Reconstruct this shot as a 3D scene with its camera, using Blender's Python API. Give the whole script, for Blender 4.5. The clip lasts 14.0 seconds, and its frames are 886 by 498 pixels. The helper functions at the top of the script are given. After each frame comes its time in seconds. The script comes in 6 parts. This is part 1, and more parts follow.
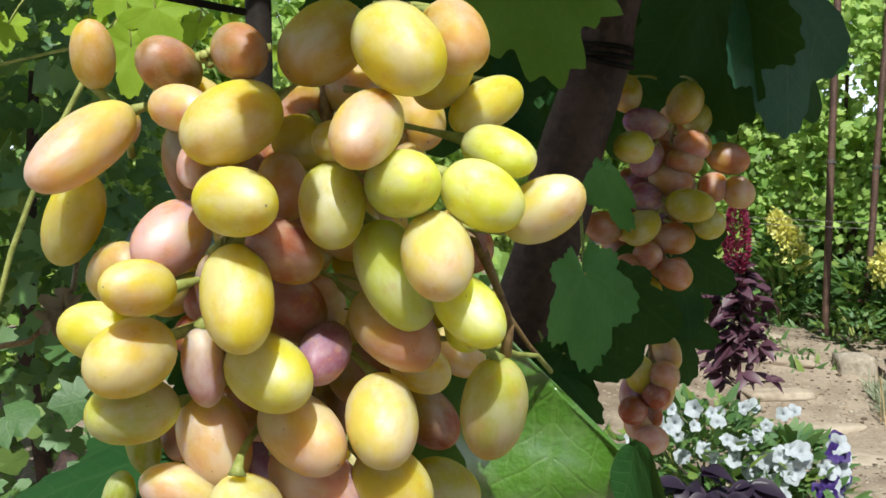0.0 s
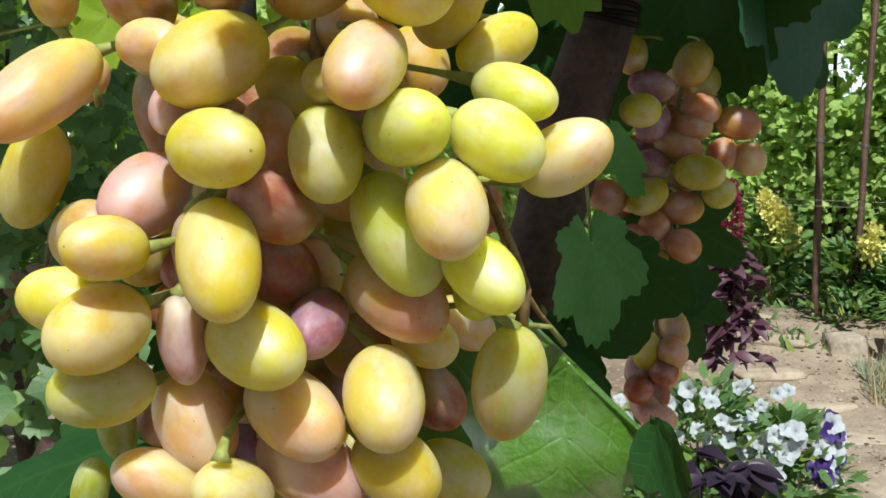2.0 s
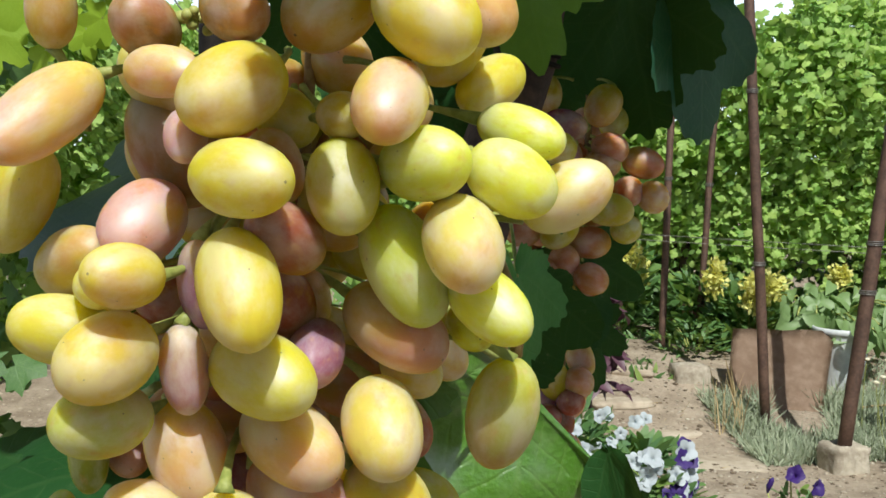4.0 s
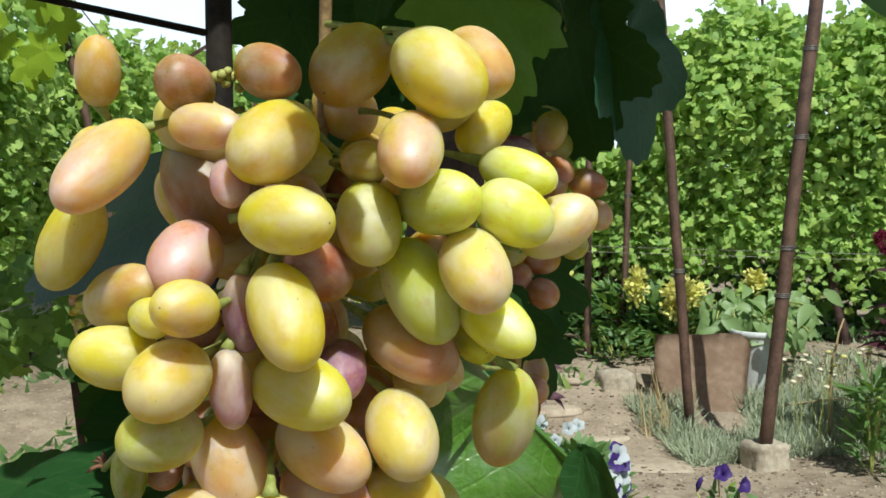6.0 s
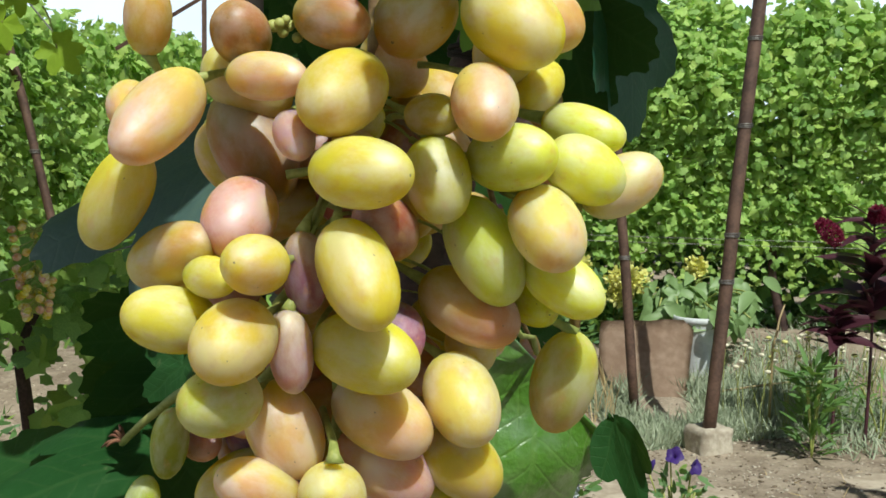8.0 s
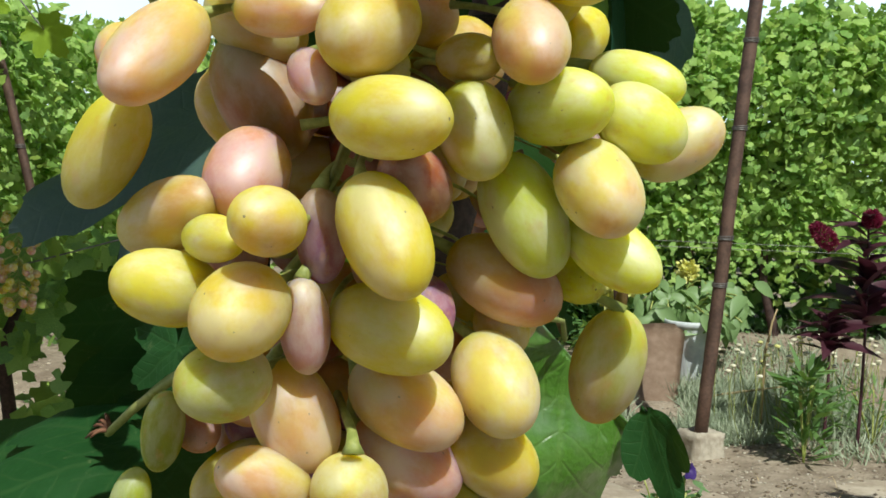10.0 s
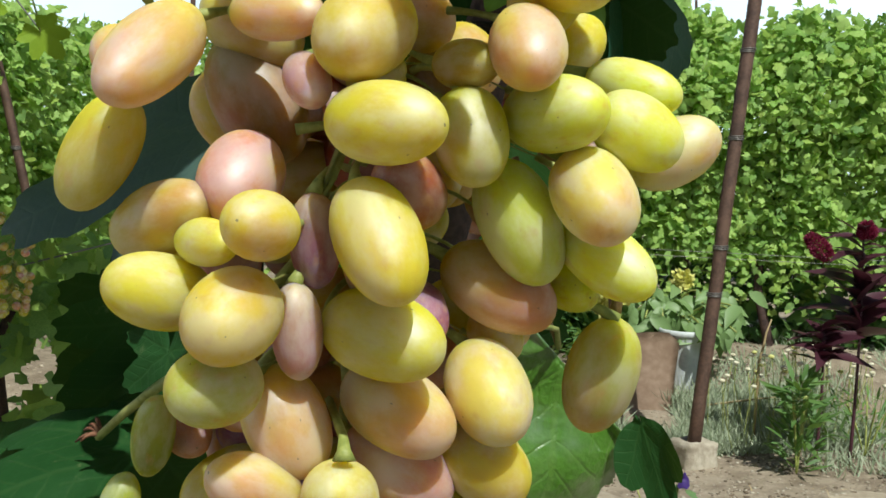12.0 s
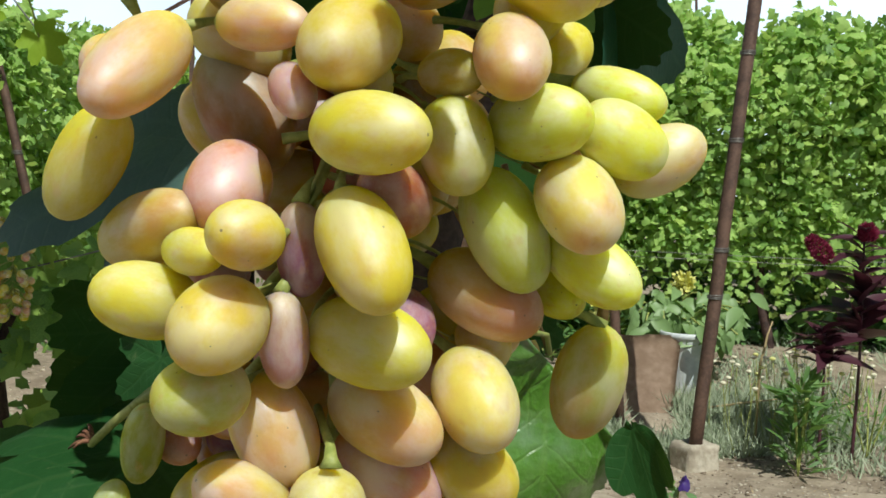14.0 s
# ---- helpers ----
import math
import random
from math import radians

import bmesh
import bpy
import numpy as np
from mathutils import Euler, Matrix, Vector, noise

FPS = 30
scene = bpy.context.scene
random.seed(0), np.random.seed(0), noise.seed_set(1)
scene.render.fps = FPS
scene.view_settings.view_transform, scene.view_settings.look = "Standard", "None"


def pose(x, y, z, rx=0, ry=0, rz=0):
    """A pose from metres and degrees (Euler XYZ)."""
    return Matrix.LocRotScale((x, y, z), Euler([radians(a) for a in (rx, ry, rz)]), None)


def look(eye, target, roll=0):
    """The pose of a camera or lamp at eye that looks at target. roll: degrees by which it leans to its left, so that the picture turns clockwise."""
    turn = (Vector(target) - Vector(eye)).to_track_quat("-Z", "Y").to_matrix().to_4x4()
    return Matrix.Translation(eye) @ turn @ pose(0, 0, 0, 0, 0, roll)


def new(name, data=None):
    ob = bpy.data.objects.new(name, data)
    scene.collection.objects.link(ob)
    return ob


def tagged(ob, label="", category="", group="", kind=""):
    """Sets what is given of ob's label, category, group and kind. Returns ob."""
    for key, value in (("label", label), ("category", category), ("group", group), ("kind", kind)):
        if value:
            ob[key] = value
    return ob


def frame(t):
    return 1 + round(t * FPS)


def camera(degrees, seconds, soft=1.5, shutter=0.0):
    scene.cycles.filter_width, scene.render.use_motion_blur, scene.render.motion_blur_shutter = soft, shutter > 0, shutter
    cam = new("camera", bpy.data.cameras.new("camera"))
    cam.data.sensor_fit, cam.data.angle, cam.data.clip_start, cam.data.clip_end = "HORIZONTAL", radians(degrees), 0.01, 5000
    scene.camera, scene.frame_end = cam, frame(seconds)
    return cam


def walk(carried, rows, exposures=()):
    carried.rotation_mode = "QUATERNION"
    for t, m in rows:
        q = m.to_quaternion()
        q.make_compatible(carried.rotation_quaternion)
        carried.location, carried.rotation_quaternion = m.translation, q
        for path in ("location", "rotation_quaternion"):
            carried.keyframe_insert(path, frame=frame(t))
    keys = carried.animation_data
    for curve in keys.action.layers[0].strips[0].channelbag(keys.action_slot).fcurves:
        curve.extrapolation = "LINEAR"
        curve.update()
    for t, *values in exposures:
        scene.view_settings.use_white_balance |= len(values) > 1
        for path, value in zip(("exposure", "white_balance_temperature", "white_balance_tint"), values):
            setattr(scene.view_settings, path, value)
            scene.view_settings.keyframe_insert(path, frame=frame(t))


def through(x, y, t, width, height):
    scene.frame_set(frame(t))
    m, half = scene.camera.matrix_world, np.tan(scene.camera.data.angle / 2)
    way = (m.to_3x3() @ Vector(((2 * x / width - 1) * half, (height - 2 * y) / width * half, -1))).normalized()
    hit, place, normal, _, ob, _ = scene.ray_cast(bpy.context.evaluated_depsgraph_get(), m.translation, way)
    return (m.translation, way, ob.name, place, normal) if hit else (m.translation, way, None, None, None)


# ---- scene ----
cam = camera(45.3, 14.0, soft=1.65)
PATH = [
    (0, (0.0003, 0.0001, 1.0503), (0.0003, 1.9925, 0.8761), -0.00),
    (0.5, (0.0022, 0.0011, 1.0496), (0.0198, 1.9934, 0.8753), -0.08),
    (1, (-0.0012, 0.0127, 1.0461), (0.0227, 2.0033, 0.8541), -0.27),
    (1.5, (-0.0063, 0.0278, 1.0418), (0.0203, 2.0185, 0.8504), -0.42),
    (2, (-0.0072, 0.0438, 1.0367), (0.0190, 2.0333, 0.8334), -0.38),
    (2.5, (-0.0215, 0.0539, 1.0329), (0.0355, 2.0435, 0.8368), 0.19),
    (3, (-0.0362, 0.0533, 1.0339), (0.0893, 2.0401, 0.8419), 0.71),
    (3.5, (-0.0482, 0.0433, 1.0374), (0.1638, 2.0253, 0.8738), 0.79),
    (4, (-0.0595, 0.0392, 1.0387), (0.2495, 2.0096, 0.8908), 1.40),
    (4.2, (-0.0649, 0.0342, 1.0397), (0.2879, 1.9977, 0.8980), 1.45),
    (6.3, (-0.1108, -0.0058, 1.0468), (0.3468, 1.9375, 0.9283), -0.00),
    (6.5, (-0.1185, -0.0040, 1.0453), (0.3266, 1.9421, 0.9252), 0.23),
    (7, (-0.1359, 0.0012, 1.0414), (0.3240, 1.9430, 0.9081), 0.01),
    (7.5, (-0.1417, 0.0122, 1.0372), (0.3935, 1.9341, 0.8965), -0.19),
    (8, (-0.1442, 0.0198, 1.0344), (0.4291, 1.9308, 0.8953), 0.40),
    (8.2, (-0.1475, 0.0249, 1.0319), (0.4277, 1.9354, 0.8939), 0.50),
    (10.5, (-0.1435, 0.0712, 1.0173), (0.4608, 1.9734, 0.8883), 1.27),
    (11, (-0.1414, 0.0701, 1.0182), (0.4667, 1.9715, 0.8959), 1.63),
    (11.5, (-0.1468, 0.0712, 1.0169), (0.4667, 1.9710, 0.8967), 1.93),
    (12, (-0.1447, 0.0694, 1.0178), (0.4603, 1.9719, 0.8981), 1.72),
    (12.5, (-0.1431, 0.0676, 1.0187), (0.4553, 1.9724, 0.9004), 1.49),
    (13, (-0.1427, 0.0665, 1.0192), (0.4552, 1.9714, 0.9026), 1.58),
    (13.5, (-0.1424, 0.0676, 1.0190), (0.4579, 1.9719, 0.9026), 1.69),
    (14, (-0.1405, 0.0662, 1.0198), (0.4610, 1.9702, 0.9050), 1.55),
]
walk(cam, [(t, look(eye, target, roll)) for t, eye, target, roll in PATH], ((0.0, 0.20, 6500, 10), (2.0, 0.16, 6500, 10), (4.2, 0.07, 6500, 8), (8.0, 0.02, 6500, 4), (14.0, -0.05, 6500, 4)))

# ---- light: clear summer sky, sun high behind the camera ----
SUN = Vector((0.021, -0.601, 0.799)).normalized()
world = bpy.data.worlds.new("sky")
scene.world = world
world.use_nodes = True
wn = world.node_tree
sky = wn.nodes.new("ShaderNodeTexSky")
sky.sky_type = "NISHITA"
sky.sun_disc = False
sky.sun_elevation = math.asin(SUN.z)
sky.sun_rotation = math.atan2(SUN.x, SUN.y)
sky.dust_density = 1.2
sky.air_density = 0.75
wn.nodes["Background"].inputs["Strength"].default_value = 0.062
# thin bright cloud low over the horizon, blue above
where = wn.nodes.new("ShaderNodeTexCoord")
split = wn.nodes.new("ShaderNodeSeparateXYZ")
wn.links.new(where.outputs["Generated"], split.inputs[0])
low = wn.nodes.new("ShaderNodeMapRange")
wn.links.new(split.outputs["Z"], low.inputs["Value"])
low.inputs["From Min"].default_value, low.inputs["From Max"].default_value = 0.36, 0.20
puff = wn.nodes.new("ShaderNodeTexNoise")
puff.inputs["Scale"].default_value, puff.inputs["Detail"].default_value = 4.0, 5.0
wn.links.new(where.outputs["Generated"], puff.inputs["Vector"])
veil = wn.nodes.new("ShaderNodeMapRange")
wn.links.new(puff.outputs["Fac"], veil.inputs["Value"])
veil.inputs["From Min"].default_value, veil.inputs["From Max"].default_value = 0.30, 0.62
veil.inputs["To Min"].default_value = 0.75
both = wn.nodes.new("ShaderNodeMath")
both.operation = "MULTIPLY"
wn.links.new(low.outputs["Result"], both.inputs[0])
wn.links.new(veil.outputs["Result"], both.inputs[1])
cloud = wn.nodes.new("ShaderNodeMix")
cloud.data_type = "RGBA"
wn.links.new(both.outputs[0], cloud.inputs[0])
wn.links.new(sky.outputs["Color"], cloud.inputs[6])
cloud.inputs[7].default_value = (18.0, 20.6, 23.5, 1.0)
wn.links.new(cloud.outputs[2], wn.nodes["Background"].inputs["Color"])
lamp = bpy.data.lights.new("sun", "SUN")
lamp.energy, lamp.angle, lamp.color = 4.55, radians(0.55), (0.98, 0.985, 0.93)
sun = new("sun", lamp)
sun.matrix_world = look((0, 0, 0), -SUN)
sun.location = SUN * 30


# ---- materials ----
class Nodes:
    """A node material under construction."""

    def __init__(self, name):
        self.mat = bpy.data.materials.new(name)
        self.mat.use_nodes = True
        self.tree = self.mat.node_tree
        self.bsdf = self.tree.nodes["Principled BSDF"]
        self.out = self.tree.nodes["Material Output"]

    def add(self, kind, **values):
        n = self.tree.nodes.new("ShaderNode" + kind)
        for k, v in values.items():
            setattr(n, k, v)
        return n

    def link(self, a, b):
        self.tree.links.new(a, b)

    def set(self, n, key, v):
        if isinstance(v, bpy.types.NodeSocket):
            self.link(v, n.inputs[key])
        else:
            n.inputs[key].default_value = v

    def coord(self, kind="Object"):
        return self.add("TexCoord").outputs[kind]

    def noise(self, vec, scale, detail=3.0, rough=0.55):
        n = self.add("TexNoise")
        self.link(vec, n.inputs["Vector"])
        n.inputs["Scale"].default_value, n.inputs["Detail"].default_value, n.inputs["Roughness"].default_value = scale, detail, rough
        return n.outputs["Fac"]

    def math(self, op, a, b=0.0, c=0.0):
        n = self.add("Math", operation=op)
        for i, v in enumerate((a, b, c)):
            self.set(n, i, v)
        return n.outputs[0]

    def ramp(self, fac, lo, hi):
        n = self.add("MapRange", interpolation_type="SMOOTHSTEP")
        self.link(fac, n.inputs["Value"])
        n.inputs["From Min"].default_value, n.inputs["From Max"].default_value = lo, hi
        return n.outputs["Result"]

    def mix(self, fac, a, b, blend="MIX"):
        n = self.add("Mix", data_type="RGBA", blend_type=blend)
        self.set(n, 0, fac)
        for key, v in ((6, a), (7, b)):
            if isinstance(v, tuple):
                v = (*v, 1.0)[:4]
            self.set(n, key, v)
        return n.outputs[2]

    def bump(self, height, strength, distance):
        n = self.add("Bump")
        self.link(height, n.inputs["Height"])
        n.inputs["Strength"].default_value, n.inputs["Distance"].default_value = strength, distance
        self.link(n.outputs["Normal"], self.bsdf.inputs["Normal"])

    def finish(self, color, rough=0.6, metal=0.0):
        self.set(self.bsdf, "Base Color", (*color, 1.0) if isinstance(color, tuple) else color)
        self.set(self.bsdf, "Roughness", rough)
        self.bsdf.inputs["Metallic"].default_value = metal
        return self.mat


def plain(name, dark, light, scale, rough=0.7, bump=0.0, size=0.002, metal=0.0, fine=6.0):
    """Two tones mixed by coarse and fine noise, with a little relief."""
    m = Nodes(name)
    v = m.coord()
    big, small = m.noise(v, scale), m.noise(v, scale * fine, 4.0)
    f = m.ramp(m.math("ADD", m.math("MULTIPLY", big, 0.6), m.math("MULTIPLY", small, 0.4)), 0.36, 0.64)
    if bump:
        m.bump(small, bump, size)
    return m.finish(m.mix(f, dark, light), rough, metal)


def grape_skin():
    """Waxy skin over clear flesh. The object's colour is the berry's ground colour and its alpha the strength of the rosy blush."""
    m = Nodes("grape_skin")
    info = m.add("ObjectInfo")
    tint, ripe, rnd = info.outputs["Color"], info.outputs["Alpha"], info.outputs["Random"]
    g = m.coord("Object")
    shift = m.add("CombineXYZ")
    for i in range(3):
        m.link(m.math("MULTIPLY", rnd, 37.0 + 11 * i), shift.inputs[i])
    v = m.add("VectorMath", operation="ADD")
    m.link(g, v.inputs[0])
    m.link(shift.outputs[0], v.inputs[1])
    v = v.outputs[0]
    sep = m.add("SeparateXYZ")
    m.link(g, sep.inputs[0])
    along = sep.outputs["Z"]
    # clear yellow-green flesh towards the stalk, deeper gold towards the tip
    young = m.math("SUBTRACT", 1.0, m.ramp(along, -1.0, 0.3))
    c = m.mix(m.math("MULTIPLY", young, 0.5), tint, m.mix(0.55, tint, (0.49, 0.51, 0.06)))
    golden = m.ramp(m.noise(v, 0.8, 1.0), 0.30, 0.72)
    c = m.mix(m.math("MULTIPLY", golden, 0.45), c, m.mix(1.0, c, (1.0, 0.94, 0.65), "MULTIPLY"))
    # rosy blush in wide soft clouds, strongest on the far half
    cloud = m.math("ADD", m.noise(v, 0.85, 2.0, 0.45), m.math("MULTIPLY", along, 0.10))
    cloud = m.ramp(m.math("ADD", cloud, m.math("MULTIPLY", m.math("SUBTRACT", ripe, 0.5), 0.40)), 0.32, 0.74)
    cloud = m.math("MULTIPLY", cloud, m.math("ADD", 0.2, m.math("MULTIPLY", ripe, 0.8)))
    c = m.mix(cloud, c, m.mix(0.74, c, (0.53, 0.17, 0.23)))
    # cloudy mottling under the skin
    mottle = m.ramp(m.math("ADD", m.noise(v, 2.6, 3.0, 0.55), m.math("MULTIPLY", m.noise(v, 9.0, 2.0), 0.2)), 0.42, 0.78)
    c = m.mix(m.math("MULTIPLY", mottle, 0.28), c, m.mix(1.0, c, (0.80, 0.66, 0.72), "MULTIPLY"))
    # russet patches with broken edges, only here and there
    patch = m.ramp(m.math("ADD", m.noise(v, 1.9, 2.0, 0.5), m.math("MULTIPLY", m.noise(v, 12.0, 3.0), 0.16)), 0.63, 0.83)
    c = m.mix(m.math("MULTIPLY", patch, 0.75), c, m.mix(0.6, c, (0.42, 0.18, 0.02)))
    # fine pores, a few dark flecks and the scar at the tip
    pores = m.add("TexVoronoi")
    m.link(v, pores.inputs["Vector"])
    pores.inputs["Scale"].default_value = 7.5
    pore = m.math("SUBTRACT", 1.0, m.ramp(pores.outputs["Distance"], 0.05, 0.14))
    c = m.mix(m.math("MULTIPLY", pore, 0.42), c, m.mix(1.0, c, (0.75, 0.62, 0.5), "MULTIPLY"))
    vor = m.add("TexVoronoi")
    m.link(v, vor.inputs["Vector"])
    vor.inputs["Scale"].default_value = 1.9
    fleck = m.math("LESS_THAN", vor.outputs["Distance"], 0.042)
    scar = m.math("GREATER_THAN", along, 0.9982)
    mark = m.math("MAXIMUM", m.math("MULTIPLY", fleck, 0.75), m.math("MULTIPLY", scar, 0.85))
    c = m.mix(mark, c, (0.06, 0.04, 0.02))
    # thin pale wax, rubbed off in places
    film = m.ramp(m.math("ADD", m.noise(v, 1.1, 3.0, 0.55), m.math("MULTIPLY", m.noise(v, 14.0, 3.0), 0.14)), 0.42, 0.78)
    wax = m.mix(m.math("SUBTRACT", 0.66, m.math("MULTIPLY", mark, 0.4)), c, m.mix(cloud, (0.80, 0.79, 0.78), (0.78, 0.66, 0.71)))
    m.bsdf.inputs["Specular IOR Level"].default_value = 0.4
    m.bump(m.noise(v, 6.0, 4.0), 0.05, 0.02)
    m.finish(wax, m.math("ADD", 0.40, m.math("MULTIPLY", film, 0.18)))
    flesh = m.add("SubsurfaceScattering", falloff="RANDOM_WALK")
    inner = m.add("Gamma")
    m.link(c, inner.inputs["Color"])
    inner.inputs["Gamma"].default_value = 0.79
    parts = m.add("SeparateColor")
    m.link(tint, parts.inputs[0])
    violet = m.ramp(m.math("DIVIDE", parts.outputs["Blue"], parts.outputs["Green"]), 0.75, 1.2)
    clear = m.mix(violet, m.mix(cloud, (0.98, 0.92, 0.23), (1.00, 0.80, 0.66)), (1.0, 0.85, 0.9))
    inner = m.mix(1.0, inner.outputs[0], clear, "MULTIPLY")
    m.link(inner, flesh.inputs["Color"])
    flesh.inputs["Scale"].default_value = 0.026
    flesh.inputs["Radius"].default_value = (1.0, 0.85, 0.12)
    mx = m.add("MixShader")
    pale = m.add("SeparateColor")
    m.link(tint, pale.inputs[0])
    share = m.math("MULTIPLY", m.math("ADD", 0.03, m.math("MULTIPLY", film, 0.34)), m.math("ADD", 0.85, m.math("MULTIPLY", ripe, 0.25)))
    share = m.math("MULTIPLY", share, m.math("ADD", 0.55, m.math("MAXIMUM", pale.outputs["Green"], m.math("MULTIPLY", pale.outputs["Blue"], 2.0))))
    m.link(m.math("SUBTRACT", 1.0, share), mx.inputs[0])
    m.link(m.bsdf.outputs[0], mx.inputs[1])
    m.link(flesh.outputs[0], mx.inputs[2])
    # the wax gives a soft sheen
    sheen = m.add("BsdfGlossy")
    sheen.inputs["Color"].default_value = (0.92, 0.92, 0.96, 1.0)
    sheen.inputs["Roughness"].default_value = 0.60
    top = m.add("MixShader")
    cover = m.math("ADD", 0.045, m.math("MULTIPLY", film, 0.12))
    cover = m.math("MULTIPLY", cover, m.math("ADD", 0.9, m.math("MULTIPLY", pale.outputs["Blue"], 1.2)))
    m.link(cover, top.inputs[0])
    m.link(mx.outputs[0], top.inputs[1])
    m.link(sheen.outputs[0], top.inputs[2])
    m.link(top.outputs[0], m.out.inputs["Surface"])
    return m.mat


def leaf_blade(name, dark, light, gloss=0.42, through=0.35, veins=True, glow=(0.30, 0.45, 0.04), shine=0.6, coat=0.0):
    """Leaf: waxy top with veins in the blade's own coordinates, letting light through."""
    m = Nodes(name)
    geo = m.add("NewGeometry")
    rnd = geo.outputs["Random Per Island"]
    uv = m.add("UVMap").outputs["UV"]
    sway = m.add("VectorMath", operation="MULTIPLY_ADD")
    wob = m.add("TexNoise")
    m.link(uv, wob.inputs["Vector"])
    wob.inputs["Scale"].default_value = 3.0
    m.link(wob.outputs["Color"], sway.inputs[0])
    sway.inputs[1].default_value = (0.10, 0.10, 0.0)
    m.link(uv, sway.inputs[2])
    uv = sway.outputs[0]
    sep = m.add("SeparateXYZ")
    m.link(uv, sep.inputs[0])
    x, y = sep.outputs["X"], sep.outputs["Y"]
    n = m.noise(m.coord(), 30.0, 4.0)
    if veins is True:
        tone = m.math("ADD", m.math("MULTIPLY", n, 0.9), 0.05)
    else:
        tone = m.math("ADD", m.math("MULTIPLY", rnd, 0.75), m.math("MULTIPLY", n, 0.25))
    c = m.mix(tone, dark, light)
    if veins:
        near = None
        for deg in (0, 48, -48, 104, -104):
            s, k = math.sin(radians(deg)), math.cos(radians(deg))
            side = m.math("ABSOLUTE", m.math("SUBTRACT", m.math("MULTIPLY", x, k), m.math("MULTIPLY", y, s)))
            fore = m.math("ADD", m.math("MULTIPLY", x, s), m.math("MULTIPLY", y, k))
            d = m.math("ADD", side, m.math("MULTIPLY", m.math("LESS_THAN", fore, 0.0), 1.0))
            # fine side veins slant off each main vein
            w = m.math("ABSOLUTE", m.math("SINE", m.math("MULTIPLY", m.math("SUBTRACT", fore, m.math("MULTIPLY", side, 0.75)), 21.0)))
            w = m.math("ADD", m.math("MULTIPLY", w, 0.05), m.math("MULTIPLY", m.math("GREATER_THAN", side, 0.26), 0.2))
            d = m.math("MINIMUM", d, m.math("ADD", w, 0.008))
            d = m.math("ADD", d, m.math("MULTIPLY", m.math("LESS_THAN", fore, 0.0), 1.0))
            near = d if near is None else m.math("MINIMUM", near, d)
        line = m.math("SUBTRACT", 1.0, m.ramp(near, 0.003, 0.026))
        c = m.mix(m.math("MULTIPLY", line, 0.30 if veins == "crowd" else 0.34 if coat else 0.12), c, m.mix(0.25, light, (0.34, 0.44, 0.16)))
        if veins == "crowd":
            # some leaves older and yellower, some in bluish green
            c = m.mix(m.ramp(m.math("FRACT", m.math("MULTIPLY", rnd, 17.0)), 0.72, 1.0), c, m.mix(0.4, c, (0.46, 0.54, 0.08)))
            c = m.mix(m.ramp(m.math("FRACT", m.math("MULTIPLY", rnd, 31.0)), 0.70, 1.0), c, m.mix(0.5, c, (0.10, 0.22, 0.12)))
        spots = m.ramp(m.noise(m.coord(), 85.0, 5.0, 0.7), 0.62, 0.75)
        c = m.mix(m.math("MULTIPLY", spots, 0.3), c, (0.25, 0.28, 0.13))
        quilt = m.noise(m.coord(), 240.0, 2.0)
        m.bump(m.math("ADD", m.math("ADD", m.math("MULTIPLY", n, 0.6), m.math("MULTIPLY", line, -0.2)), m.math("MULTIPLY", quilt, 0.45)), 0.6, 0.0035 if coat else 0.0012)
        c = m.mix(m.math("MULTIPLY", m.ramp(quilt, 0.45, 0.70), 0.25), c, light)
    m.finish(c, gloss)
    m.bsdf.inputs["Specular IOR Level"].default_value = shine
    tr = m.add("BsdfTranslucent")
    m.link(m.mix(1.0, m.mix(0.5, c, glow), (1.0, 1.0, 1.0), "MULTIPLY"), tr.inputs["Color"])
    mx = m.add("MixShader")
    mx.inputs[0].default_value = through
    m.link(m.bsdf.outputs[0], mx.inputs[1])
    m.link(tr.outputs[0], mx.inputs[2])
    if coat:
        sheen = m.add("BsdfGlossy")
        sheen.inputs["Roughness"].default_value = 0.30
        top = m.add("MixShader")
        m.link(m.math("MULTIPLY", m.ramp(m.noise(m.coord(), 38.0, 4.0), 0.36, 0.70), coat), top.inputs[0])
        m.link(mx.outputs[0], top.inputs[1])
        m.link(sheen.outputs[0], top.inputs[2])
        mx = top
    m.link(mx.outputs[0], m.out.inputs["Surface"])
    return m.mat


def dirt():
    m = Nodes("dirt")
    v = m.coord()
    a, b, d = m.noise(v, 0.9, 4.0), m.noise(v, 9.0, 5.0), m.noise(v, 70.0, 4.0)
    f = m.ramp(m.math("ADD", m.math("MULTIPLY", a, 0.5), m.math("MULTIPLY", b, 0.5)), 0.36, 0.66)
    c = m.mix(f, (0.20, 0.15, 0.105), (0.40, 0.325, 0.245))
    c = m.mix(m.math("MULTIPLY", m.ramp(d, 0.52, 0.72), 0.45), c, (0.12, 0.085, 0.055))
    vor = m.add("TexVoronoi")
    m.link(v, vor.inputs["Vector"])
    vor.inputs["Scale"].default_value = 26.0
    c = m.mix(m.math("MULTIPLY", m.math("LESS_THAN", vor.outputs["Distance"], 0.22), 0.5), c, (0.45, 0.38, 0.29))
    m.bump(m.math("ADD", b, m.math("MULTIPLY", d, 0.6)), 0.8, 0.02)
    return m.finish(c, 0.92)


def rust(name="rusty_steel", a=(0.075, 0.042, 0.032), b=(0.15, 0.085, 0.06)):
    return plain(name, a, b, 14.0, 0.62, 0.5, 0.001, 0.25)


